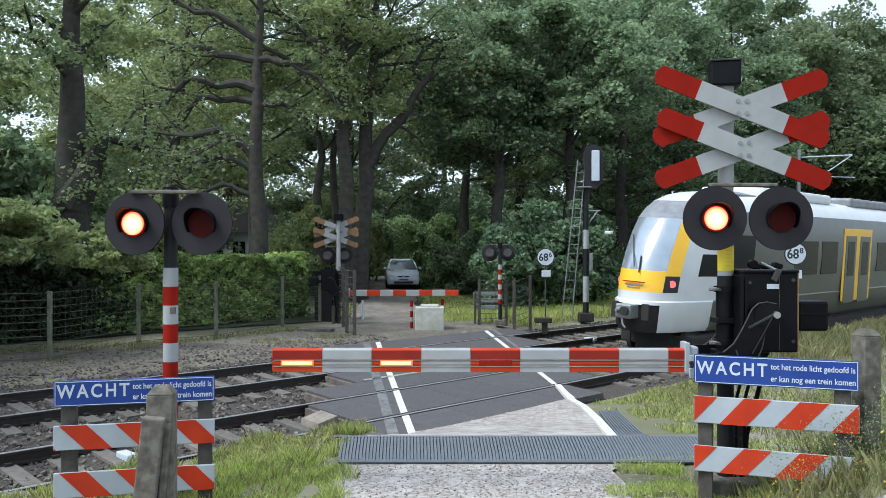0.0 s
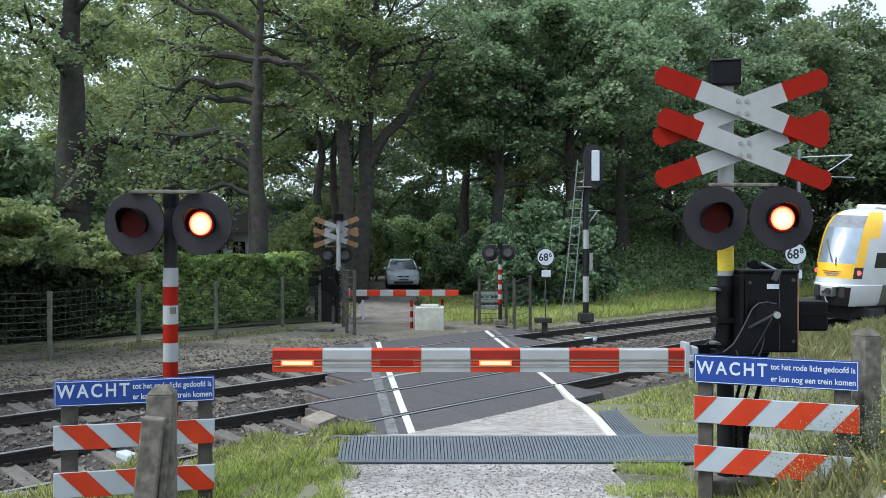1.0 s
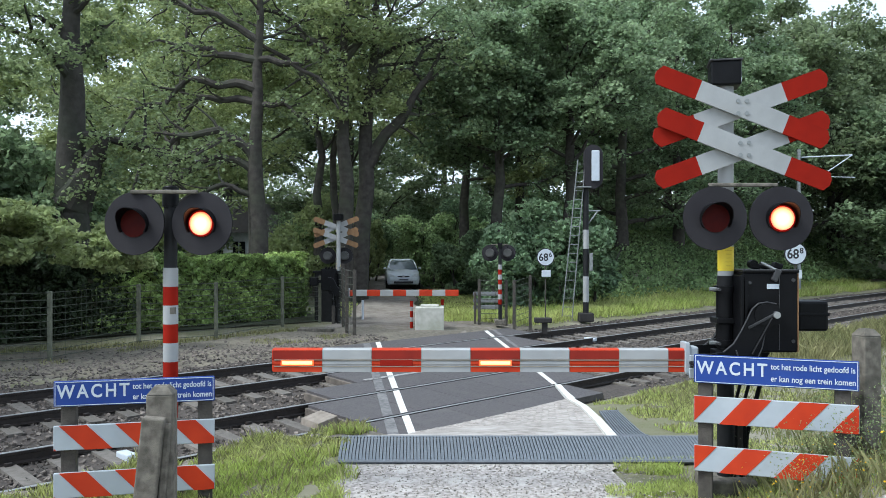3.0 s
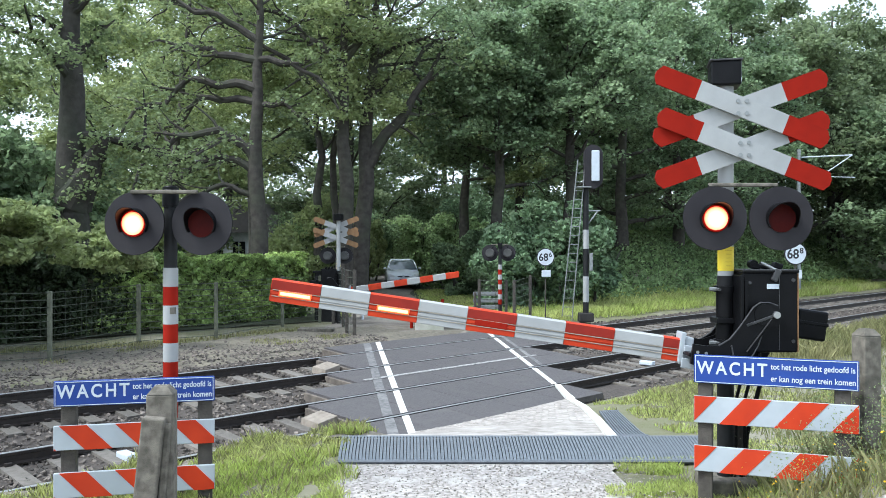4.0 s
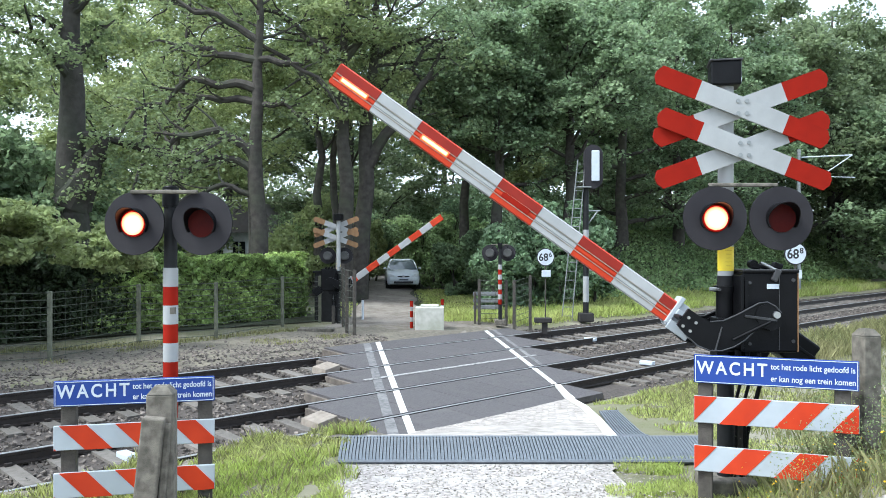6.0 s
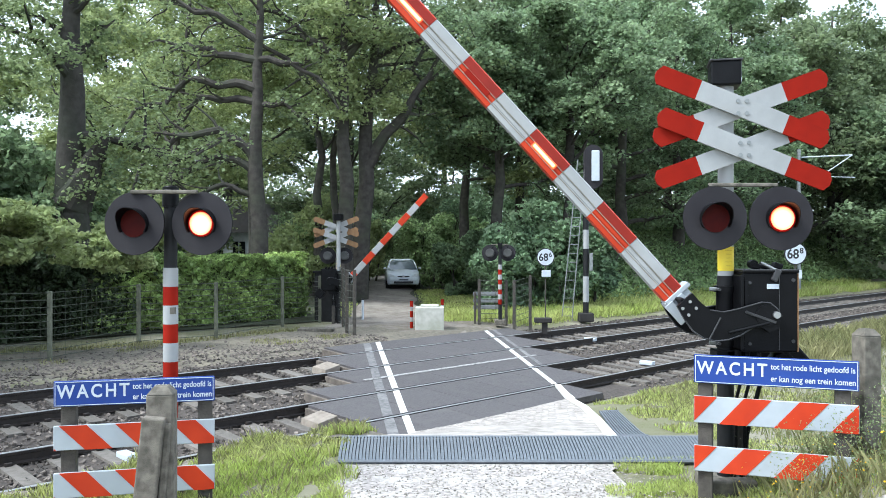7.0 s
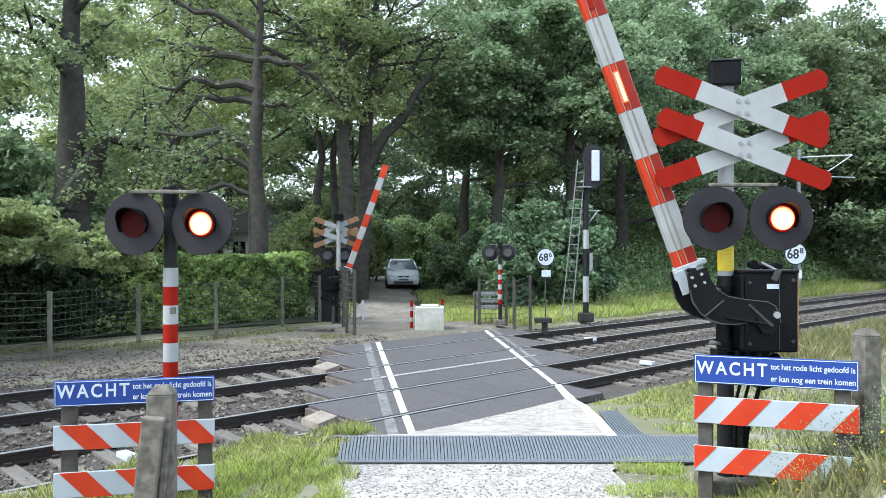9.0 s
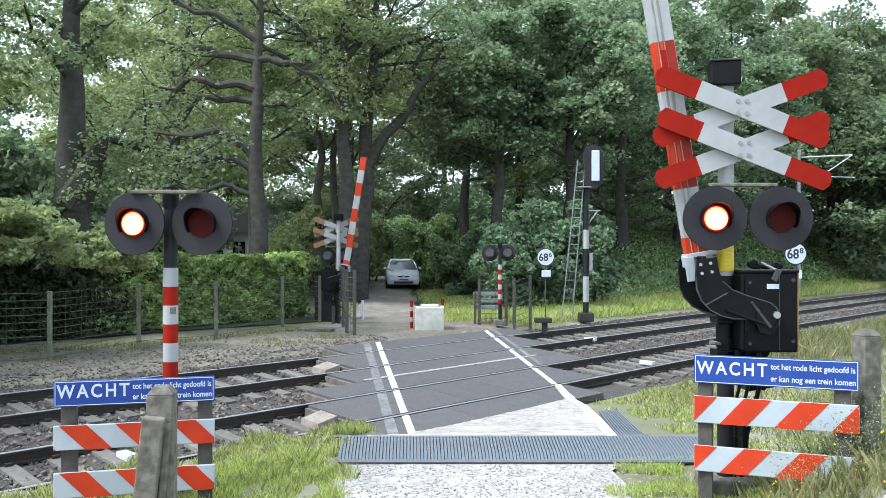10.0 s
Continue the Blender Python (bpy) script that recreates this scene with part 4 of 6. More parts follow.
# ---- kilometre signs ----
def km_sign(x, y, z0, zc, small, label):
    t = thing("kilometre_sign", pose(x, y, z0), label, "railway sign", "kilometre signs")
    part("pole", rodded((0, 0.03, 0), (0, 0.03, zc - z0), 0.022, n=10), M_wood, t)
    d = part("disc", disc_ring(bmesh.new(), 0.29, -0.008, 0.008, 40, Matrix.Translation((0, 0, zc - z0))), M_number, t, "round sign with a dark rim")
    part("face", disc_ring(bmesh.new(), 0.262, -0.012, -0.009, 40, Matrix.Translation((0, 0, zc - z0))), M_letter, d, "white sign face")
    lettering("number", "68", 0.34, M_number, d, Matrix.Translation((-0.225, -0.013, zc - z0 - 0.12)), "black numerals", 1.0, 0.30)
    lettering("number", small, 0.20, M_number, d, Matrix.Translation((0.10, -0.013, zc - z0 + 0.01)), "", 1.0, 0.10)
    part("white_plate", boxed((0.02, 0.0, zc - z0 - 0.53), (0.29, 0.02, 0.22), None, 0.005), M_letter, t, "small blank white plate")
    return t


km_sign(3.31, 26.9, 0.3, 2.50, "6", "white round kilometre sign on a thin pole")
km_sign(9.05, 21.4, 0.25, 2.64, "8", "white round kilometre sign behind the drive box")


# ---- railway signal ----
def signal():
    t = thing("railway_signal", pose(4.9, 28.6, 0.32), "railway signal seen from behind with a ladder", "railway signal")
    part("foot", boxed((0, 0, 0.1), (0.5, 0.4, 0.3), None, 0.03), M_under, t)
    part("pole", rodded((0, 0, 0), (0, 0, 5.0), 0.10, n=16), M_pole, t, smooth=True)
    part("white_band", rodded((0, 0, 0.62), (0, 0, 1.50), 0.104, n=16), M_white, t, smooth=True)
    part("white_band", rodded((0, 0, 2.45), (0, 0, 3.1), 0.104, n=16), M_white, t, smooth=True)
    head = part("signal_head", prism([(-0.02 + 0.36 * math.cos(a) * (1 if math.cos(a) > 0 else 0.75), 5.25 + (0.40 if math.sin(a) > 0 else -0.40) + 0.36 * math.sin(a)) for a in np.linspace(0, math.tau, 28, endpoint=False)], -0.16, 0.16), M_board, t, "black rounded signal backboard")
    head.location = (0.22, 0, 0)
    part("cabinet_door", boxed((0.08, -0.19, 5.28), (0.27, 0.06, 1.05), None, 0.02), M_letter, head, "pale door on the signal's back")
    part("wire_box", boxed((0.16, -0.1, 2.0), (0.10, 0.16, 0.6), None, 0.01), M_steel, t)
    part("bracket", rodded((0, 0, 3.2), (0.42, 0, 3.75), 0.025), M_steel, t)
    part("bracket", rodded((0, 0, 3.75), (0.5, 0, 3.75), 0.025), M_steel, t)
    part("cage", boxed((-0.1, 0, 4.55), (0.5, 0.5, 0.04), None, 0.01), M_steel, t, "small platform below the signal head")
    lad = part("ladder", rod(rodded((-0.85, -0.15, 0.0), (-0.28, -0.05, 5.5), 0.02, n=6), (-0.50, -0.15, 0.0), (-0.02, -0.05, 5.5), 0.02, n=6), M_steel, t, "thin grey access ladder")
    for i in range(18):
        k = (i + 0.5) / 18
        a, b = Vector((-0.85, -0.15, 0)).lerp((-0.28, -0.05, 5.5), k), Vector((-0.50, -0.15, 0)).lerp((-0.02, -0.05, 5.5), k)
        part("rung", rodded(a, b, 0.013, n=6), M_steel, lad)
    return t


signal()


# ---- overhead line mast beyond the tracks ----
mast = thing("overhead_line_mast", pose(19.2, 45.0, 0.6), "pale steel overhead line mast with a bracket arm", "mast")
part("pole", rodded((0, 0, -0.3), (0, 0, 7.55), 0.12, 0.10, 12), M_steel, mast)
part("bracket_arm", rodded((0, 0, 7.1), (2.75, -0.3, 7.2), 0.035, n=8), M_letter, mast)
part("strut", rodded((2.75, -0.3, 7.2), (1.6, -0.2, 6.4), 0.03, n=8), M_letter, mast)
part("strut", rodded((0, 0, 5.7), (1.6, -0.2, 6.4), 0.03, n=8), M_letter, mast)
part("registration_arm", rodded((0, 0, 6.1), (2.9, -0.3, 6.0), 0.02, n=6), M_letter, mast)


# ---- train ----
def train():
    UP = 0.30
    t = thing("train", Matrix(), "white, grey and yellow regional electric train with red tail lights", "train")
    LEN = 19.0
    levels = [(0.42, 1.16, 0.10, 0.75), (0.55, 1.28, 0.02, 0.9), (1.10, 1.38, 0.0, 1.0), (1.17, 1.39, 0.02, 1.0), (1.20, 1.36, 0.10, 1.0), (1.40, 1.37, 0.12, 1.0), (1.80, 1.40, 0.20, 1.0), (1.92, 1.41, 0.24, 1.0), (2.35, 1.42, 0.42, 1.0), (2.85, 1.41, 0.70, 1.0), (3.20, 1.38, 0.95, 1.0), (3.45, 1.32, 1.25, 1.0), (3.65, 1.22, 1.60, 1.0), (3.82, 1.04, 2.1, 1.0), (3.92, 0.78, 2.7, 0.9), (3.97, 0.4, 3.3, 0.7)]
    plan = [(LEN, 1), (9, 1), (6, 1), (4.6, 1), (3.6, 0.965), (2.8, 0.905), (2.0, 0.81), (1.3, 0.70), (0.72, 0.58), (0.32, 0.45), (0.1, 0.30), (0.0, 0.15)]
    plan = [(x, -y) for x, y in plan] + [(x, y) for x, y in plan[::-1]]
    n = len(plan)

    def pt(i, j):
        z, w, xf, c = levels[i]
        px, py = plan[j]
        x = px if px >= 4.6 else xf + px * (4.6 - xf) / 4.6
        return Vector((x, py * w, z + UP))
    groups = {}
    for i in range(len(levels) - 1):
        z = (levels[i][0] + levels[i + 1][0]) / 2
        for j in range(n - 1):
            k = min(j, n - 2 - j)
            key = "side"
            if k >= 5:
                key = "nose"
            if z < 1.19:
                key = "bumper" if k >= 6 else "skirt"
                if 9 <= k and z < 1.12 and i >= 0:
                    key = "coupler_recess"
            elif (k >= 9 and 1.40 < z < 1.92) or (k == 8 and 1.80 < z < 1.92):
                key = "yellow_front"
            elif k >= 9 and 1.92 < z < 3.2:
                key = "windscreen"
            elif k >= 9 and 3.2 < z < 3.65:
                key = "destination_panel"
            elif (k == 8 and 1.80 < z < 3.82) or (k == 7 and 2.85 < z < 3.82):
                key = "yellow_pillar"
            elif k == 8 and 1.40 < z < 1.80:
                key = "tail_light_panel"
            elif (k in (4, 5) and 1.80 < z < 2.85) or (k == 6 and 1.80 < z < 2.35):
                key = "cab_side_window"
            elif z > 3.45:
                key = "roof"
            groups.setdefault((key, j < n / 2 if key in ("tail_light_panel", "yellow_pillar", "cab_side_window", "skirt", "side") else True), []).append((i, j))
    groups["roof", True] += [(len(levels) - 1, -1)]
    mats = {"side": M_tg, "nose": M_tw, "bumper": M_tw, "skirt": M_tg, "coupler_recess": M_under, "yellow_front": M_ty, "windscreen": M_screen, "destination_panel": M_roofgrey, "yellow_pillar": M_ty, "tail_light_panel": M_number, "cab_side_window": M_tk, "roof": M_tw}
    body = None
    for (key, flank), cells in groups.items():
        bm = bmesh.new()
        cache = {}
        push = 0.05 if key == "coupler_recess" else 0.0

        def vert(i, j):
            if (i, j) not in cache:
                cache[i, j] = bm.verts.new(pt(i, j) + Vector((push, 0, 0)))
            return cache[i, j]
        for i, j in cells:
            if j < 0:
                bm.faces.new([vert(i, q) for q in range(n)])
            else:
                bm.faces.new((vert(i, j), vert(i, j + 1), vert(i + 1, j + 1), vert(i + 1, j)))
        bmesh.ops.recalc_face_normals(bm, faces=bm.faces)
        part(key, bm, mats[key], t, smooth=True)
    # rear wall that closes the carriage, floor, underframe
    part("end_wall", boxed((LEN - 0.03, 0, 2.1 + UP), (0.04, 2.5, 3.2)), M_tg, t)
    part("underframe", boxed((LEN / 2 + 1.2, 0, 0.72), (LEN - 3.4, 2.2, 0.7), None, 0.05), M_under, t)
    part("plough", prism([(1.1, -0.45), (1.1, 0.45), (2.8, 0.95), (2.8, -0.95)], 0.18, 0.78, "z"), M_under, t)
    for bx in (2.9, LEN - 0.6):
        for dx in (-1.25, 1.25):
            for s in (-0.75, 0.75):
                part("wheel", disc_ring(bmesh.new(), 0.43, s - 0.06, s + 0.06, 24, Matrix.Translation((bx + dx, 0, 0.43))), M_under, t)
        part("bogie", boxed((bx, 0, 0.45), (3.3, 2.0, 0.35), None, 0.05), M_under, t)
    # coupler
    part("coupler", boxed((-0.10, 0, 0.93 + UP), (0.4, 0.42, 0.34), None, 0.03), M_steel, t, "grey automatic coupler")
    part("coupler_cup", disc_ring(bmesh.new(), 0.11, 0, 0.08, 18, Matrix.Translation((-0.36, -0.1, 0.95 + UP)) @ Matrix.Rotation(math.pi / 2, 4, "Z")), M_under, t)
    part("coupler_cone", rodded((-0.28, 0.11, 0.95 + UP), (-0.42, 0.11, 0.95 + UP), 0.09, 0.04, 14), M_steel, t)
    part("hose", tube([(-0.25, 0.05, 0.78 + UP), (-0.3, -0.02, 0.62 + UP), (-0.32, -0.1, 0.55 + UP)], [0.025] * 3, 6), M_steel, t)
    for s in (-1, 1):
        part("coupler_hatch", boxed((0.02, s * 0.42, 0.93 + UP), (0.05, 0.2, 0.4), None, 0.02), M_under, t)
        part("tail_light", disc_ring(bmesh.new(), 0.085, 0, 0.03, 18, Matrix.Translation((0.68, s * 0.72, 1.61 + UP)) @ Matrix.Rotation(math.pi / 2 - s * 0.62, 4, "Z")), M_tail, t, "lit red tail light")
        part("mirror_camera", boxed((1.25, s * 1.52, 2.75 + UP), (0.12, 0.2, 0.08), None, 0.02), M_letter, t)
    part("wiper", rodded((0.18, 0.05, 1.98 + UP), (0.66, 0.42, 2.75 + UP), 0.016, n=6), M_number, t)
    part("wiper_arm", rodded((0.16, -0.1, 1.86 + UP), (0.36, -0.02, 2.25 + UP), 0.02, n=6), M_number, t)
    for k in range(3):
        part("bar", boxed((0.125, 0.0 + k * 0.0, 1.63 + UP - 0.07 * k), (0.012, 0.62 - 0.13 * k, 0.03)), M_orange if k == 0 else M_roofgrey, t)
    # roof equipment
    part("roof_box", boxed((7.5, 0, 4.02 + UP), (5.0, 1.9, 0.30), None, 0.08), M_tw, t, "pale roof equipment cover")
    part("roof_box", boxed((14, 0, 4.02 + UP), (4.5, 1.9, 0.30), None, 0.08), M_roofgrey, t, "grey roof equipment cover")
    part("roof_grille", boxed((4.1, -0.55, 3.93 + UP), (1.3, 0.6, 0.10), Matrix.Rotation(radians(10), 3, "X"), 0.02), M_roofgrey, t)
    # windows and doors on both flanks
    for s in (-1, 1):
        for x0, x1 in ((6.3, 7.9), (8.2, 9.5), (13.2, 14.8), (15.1, 16.7), (17.0, 18.4)):
            part("window", boxed(((x0 + x1) / 2, s * 1.415, 2.25 + UP), (x1 - x0, 0.025, 0.98), None, 0.01), M_tk, t, "dark tinted window")
        part("door_surround", boxed((11.3, s * 1.41, 2.0 + UP), (2.6, 0.022, 2.3), None, 0.01), M_ty, t, "yellow door surround")
        for x in (10.65, 11.95):
            d = part("door", boxed((x, s * 1.42, 1.85 + UP), (0.95, 0.03, 2.15), None, 0.015), M_tg, t, "grey sliding door")
            part("door_window", boxed((x, s * 1.43, 2.2 + UP), (0.6, 0.025, 1.1), None, 0.01), M_tk, d)
        # dark strip stands in for the shade below the skirt
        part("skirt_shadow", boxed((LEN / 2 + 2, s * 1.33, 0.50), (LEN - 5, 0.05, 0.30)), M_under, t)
    # the carriages in front
    for c in range(1, 4):
        x0 = LEN + 0.5 + (c - 1) * 17.0
        b = prism([(-1.16, 0.45), (1.16, 0.45), (1.4, 1.2), (1.42, 2.4), (1.34, 3.4), (1.0, 3.85), (0.4, 3.97), (-0.4, 3.97), (-1.0, 3.85), (-1.34, 3.4), (-1.42, 2.4), (-1.4, 1.2)], x0, x0 + 16.5, "x")
        bmesh.ops.translate(b, vec=(0, 0, UP), verts=b.verts)
        car = part("carriage", b, M_tg, t, "grey carriage with dark windows")
        part("gangway", boxed((x0 - 0.25, 0, 2.1), (0.7, 2.2, 2.9), None, 0.05), M_under, t)
        part("roof_box", boxed((x0 + 8, 0, 4.02 + UP), (10, 1.9, 0.3), None, 0.08), M_tw, car)
        for s in (-1, 1):
            for q in range(6):
                part("window", boxed((x0 + 1.6 + q * 2.6, s * 1.415, 2.25 + UP), (1.9, 0.04, 0.98), None, 0.01), M_tk, car)
        part("bogie", boxed((x0 + 16.7, 0, 0.45), (3.3, 2.1, 0.6), None, 0.05), M_under, t)
    return t


TRAIN = train()


# ---- silver car waiting on the lane ----
def loft(rings):
    bm = bmesh.new()
    prev = None
    for ring in rings:
        row = [bm.verts.new(p) for p in ring]
        if prev:
            for k in range(len(row)):
                q = (k + 1) % len(row)
                bm.faces.new((prev[k], prev[q], row[q], row[k]))
        else:
            bm.faces.new(row)
        prev = row
    bm.faces.new(prev[::-1])
    bmesh.ops.recalc_face_normals(bm, faces=bm.faces)
    return bm


def car(m):
    """A hatchback, its bonnet towards -y."""
    t = thing("car", m, "silver hatchback car waiting on the earth lane", "car")
    secs = [(-2.06, 0.55, 0.34, 0.55), (-2.02, 0.70, 0.26, 0.64), (-1.92, 0.78, 0.22, 0.72), (-1.65, 0.82, 0.2, 0.81), (-1.3, 0.835, 0.2, 0.87), (-0.95, 0.84, 0.2, 0.93), (-0.6, 0.84, 0.2, 0.96), (0.4, 0.845, 0.2, 0.97), (1.3, 0.84, 0.2, 0.98), (1.85, 0.78, 0.24, 0.95), (2.0, 0.68, 0.3, 0.8)]
    part("body", loft([[(-w * 0.90, y, z0), (w * 0.90, y, z0), (w * 0.98, y, z0 + 0.12), (w, y, z0 + (z1 - z0) * 0.5), (w * 0.97, y, z1 - 0.10), (w * 0.88, y, z1 - 0.025), (w * 0.45, y, z1 + 0.025), (0, y, z1 + 0.035), (-w * 0.45, y, z1 + 0.025), (-w * 0.88, y, z1 - 0.025), (-w * 0.97, y, z1 - 0.10), (-w, y, z0 + (z1 - z0) * 0.5), (-w * 0.98, y, z0 + 0.12)] for y, w, z0, z1 in secs]), M_car, t, smooth=True)
    tops = [(0.94, -1.02, 1.80, 0.75), (1.10, -0.72, 1.72, 0.70), (1.28, -0.38, 1.55, 0.63), (1.40, -0.10, 1.35, 0.575)]
    part("glasshouse", loft([[(-w, y0 + 0.10, z), (-w * 0.8, y0, z), (w * 0.8, y0, z), (w, y0 + 0.10, z), (w, y1 - 0.1, z), (w * 0.8, y1, z), (-w * 0.8, y1, z), (-w, y1 - 0.1, z)] for z, y0, y1, w in tops]), M_carglass, t, "dark car windows", smooth=True)
    part("roof", loft([[(-w, y0 + 0.08, z), (-w * 0.75, y0, z), (w * 0.75, y0, z), (w, y0 + 0.08, z), (w, y1 - 0.1, z), (w * 0.75, y1, z), (-w * 0.75, y1, z), (-w, y1 - 0.1, z)] for z, y0, y1, w in ((1.385, -0.13, 1.40, 0.59), (1.43, -0.05, 1.32, 0.565), (1.465, 0.15, 1.15, 0.46))]), M_car, t, smooth=True)
    for s in (-1, 1):
        part("pillar", tube([(s * 0.745, -0.93, 0.93), (s * 0.66, -0.50, 1.2), (s * 0.585, -0.03, 1.40)], [0.032, 0.03, 0.03], 6), M_car, t)
        part("side_pillar", tube([(s * 0.755, 0.45, 0.95), (s * 0.60, 0.50, 1.40)], [0.035, 0.03], 6), M_car, t)
        part("headlight", prism([(s * 0.34, 0.60), (s * 0.66, 0.60), (s * 0.765, 0.70), (s * 0.74, 0.755), (s * 0.55, 0.73)], -2.035, -1.80, "y", 0.008), M_carlamp, t, "clear slanting headlight")
        part("mirror", boxed((s * 0.885, -0.60, 1.0), (0.15, 0.10, 0.11), None, 0.03), M_car, t)
        part("fog_lamp", disc_ring(bmesh.new(), 0.05, -2.07, -2.0, 14, Matrix.Translation((s * 0.55, 0, 0.36))), M_carlamp, t)
        for y in (-1.3, 1.3):
            w = part("wheel", disc_ring(bmesh.new(), 0.30, -0.095, 0.095, 24, Matrix.Translation((s * 0.765, y, 0.30)) @ Matrix.Rotation(math.pi / 2, 4, "Z")), M_tyre, t)
            part("rim", disc_ring(bmesh.new(), 0.2, -0.10, 0.10, 18, Matrix.Translation((s * 0.768, y, 0.30)) @ Matrix.Rotation(math.pi / 2, 4, "Z")), M_steel, w)
        part("grille", prism([(s * 0.05, 0.58), (s * 0.30, 0.60), (s * 0.28, 0.655), (s * 0.05, 0.665)], -2.085, -2.0, "y"), M_number, t, "dark grille opening")
        part("bonnet_crease", tube([(s * 0.30, -2.0, 0.70), (s * 0.48, -1.5, 0.875), (s * 0.58, -1.0, 0.955)], [0.012] * 3, 6), M_car, t)
    part("badge", disc_ring(bmesh.new(), 0.055, -2.10, -2.05, 12, Matrix.Translation((0, 0, 0.635))), M_bolt, t)
    part("bumper", boxed((0, -2.03, 0.46), (1.40, 0.16, 0.14), None, 0.05), M_car, t, smooth=True)
    part("air_intake", boxed((0, -2.06, 0.335), (0.95, 0.06, 0.10), None, 0.01), M_number, t)
    part("plate", boxed((0, -2.115, 0.47), (0.5, 0.02, 0.10)), M_letter, t, "blank number plate")
    part("bar", boxed((0, -2.127, 0.47), (0.40, 0.006, 0.04)), M_number, t)
    return t


car(pose(-2.12, 43.0, ground_z(-2.12, 43.0) + 0.09, 0, 0, 5))


# ---- barrier block with two striped posts on the far side ----
def block():
    t = thing("concrete_block", pose(-0.40, 25.2, 0.28), "pale stained concrete block with a small slab on top", "concrete block")
    part("base", boxed((0, 0, 0.34), (0.86, 0.7, 0.78), None, 0.02), M_palecon, t)
    part("cap", boxed((0, 0, 0.755), (0.55, 0.5, 0.09), None, 0.02), M_palecon, t)


block()
for x, y in ((-0.96, 25.4), (-0.02, 26.2)):
    b = thing("bollard", pose(x, y, 0.25), "thin red and white striped bollard", "bollard", "bollards")
    part("core", rodded((0, 0, -0.05), (0, 0, 0.93), 0.05, n=14), M_red, b, smooth=True)
    for z in (0.30, 0.62):
        part("band", rodded((0, 0, z), (0, 0, z + 0.13), 0.053, n=14), M_white, b, smooth=True)


# ---- white house far behind the hedge ----
house = thing("house", pose(-15.6, 63.0, 0.8), "small white house far behind the hedge", "house")
part("wall", boxed((0, 0, 1.5), (7, 5, 3.4)), M_housewall, house)
part("roof", prism([(-3.9, 3.15), (3.9, 3.15), (2.2, 5.4), (-2.2, 5.4)], -2.9, 2.9), M_slate, house)
for x in (-2.4, -0.8, 0.8, 2.4):
    w = part("window", boxed((x, -2.52, 1.9), (0.9, 0.06, 1.2)), M_tk, house)
    part("frame", boxed((x, -2.56, 1.9), (0.06, 0.04, 1.2)), M_letter, w)


# ---- fences, cupboard and bench beyond the tracks ----
def wire_fence(points, h, label, mat=None):
    t = thing("wire_fence", Matrix(), label, "fence", "fences")
    for x, y in points:
        z = ground_z(x, y)
        part("post", boxed((x, y, z + h / 2 - 0.05), (0.09, 0.09, h + 0.1), None, 0.012), mat or M_wood, t)
    for a, b in zip(points, points[1:]):
        for k in range(10):
            f = 0.06 + 0.92 * (k / 9)
            p = (a[0], a[1] - 0.05, ground_z(*a) + h * f)
            q = (b[0], b[1] - 0.05, ground_z(*b) + h * f)
            part("wire", rodded(p, q, 0.008, n=4), M_wire, t)
        m = int(math.hypot(b[0] - a[0], b[1] - a[1]) / 0.16)
        bm = bmesh.new()
        for k in range(1, m):
            x, y = a[0] + (b[0] - a[0]) * k / m, a[1] + (b[1] - a[1]) * k / m - 0.05
            z = ground_z(x, y)
            rod(bm, (x, y, z + 0.05), (x, y, z + h * 0.98), 0.0025, n=3)
        tagged(part("mesh", bm, M_wire, t), kind="stuff")
    return t


wire_fence([(-12.9, 14.4), (-10.6, 16.2), (-8.4, 17.8), (-7.56, 20.7), (-6.07, 22.3), (-4.8, 24.9), (-3.9, 26.4)], 1.5, "wire mesh fence on grey posts before the hedge", M_fencepost)
wire_fence([(-3.25, 26.0), (-2.98, 24.9), (-2.72, 23.6), (-2.43, 22.9)], 1.82, "short return of wire fence beside the lane")
wire_fence([(1.15, 26.4), (2.0, 26.4)], 1.45, "short wooden rail fence by the far lights")
wire_fence([(2.15, 25.2), (2.75, 26.3)], 1.75, "leaning wooden gate posts by the lane")
cab = thing("relay_cabinet", pose(-3.75, 27.0, 0.3), "dark grey trackside equipment cupboard", "cabinet")
part("body", boxed((0, 0, 0.85), (0.75, 0.5, 1.7), None, 0.02), M_pole, cab)
part("roof", boxed((0, 0, 1.72), (0.85, 0.6, 0.07), None, 0.01), M_black, cab)
part("door", boxed((0, -0.255, 0.85), (0.62, 0.02, 1.5), None, 0.005), M_pole, cab)
part("handle", boxed((0.22, -0.275, 0.9), (0.03, 0.03, 0.12), None, 0.005), M_steel, cab)
for x, y, w in ((-3.65, 24.0, 1.0),):
    st = thing("stone_slab", pose(x, y, 0.28), "low grey concrete cable slab", "slab")
    part("slab", boxed((0, 0, 0.10), (w, 0.5, 0.22), None, 0.02), M_concrete, st)
marker = thing("marker_post", pose(-2.62, 27.2, 0.3), "thin white marker post at the lane's edge", "marker post")
part("stake", boxed((0, 0, 0.35), (0.07, 0.05, 0.9), None, 0.01), M_letter, marker)
part("cap", boxed((0, 0, 0.82), (0.08, 0.06, 0.05), None, 0.01), M_number, marker)
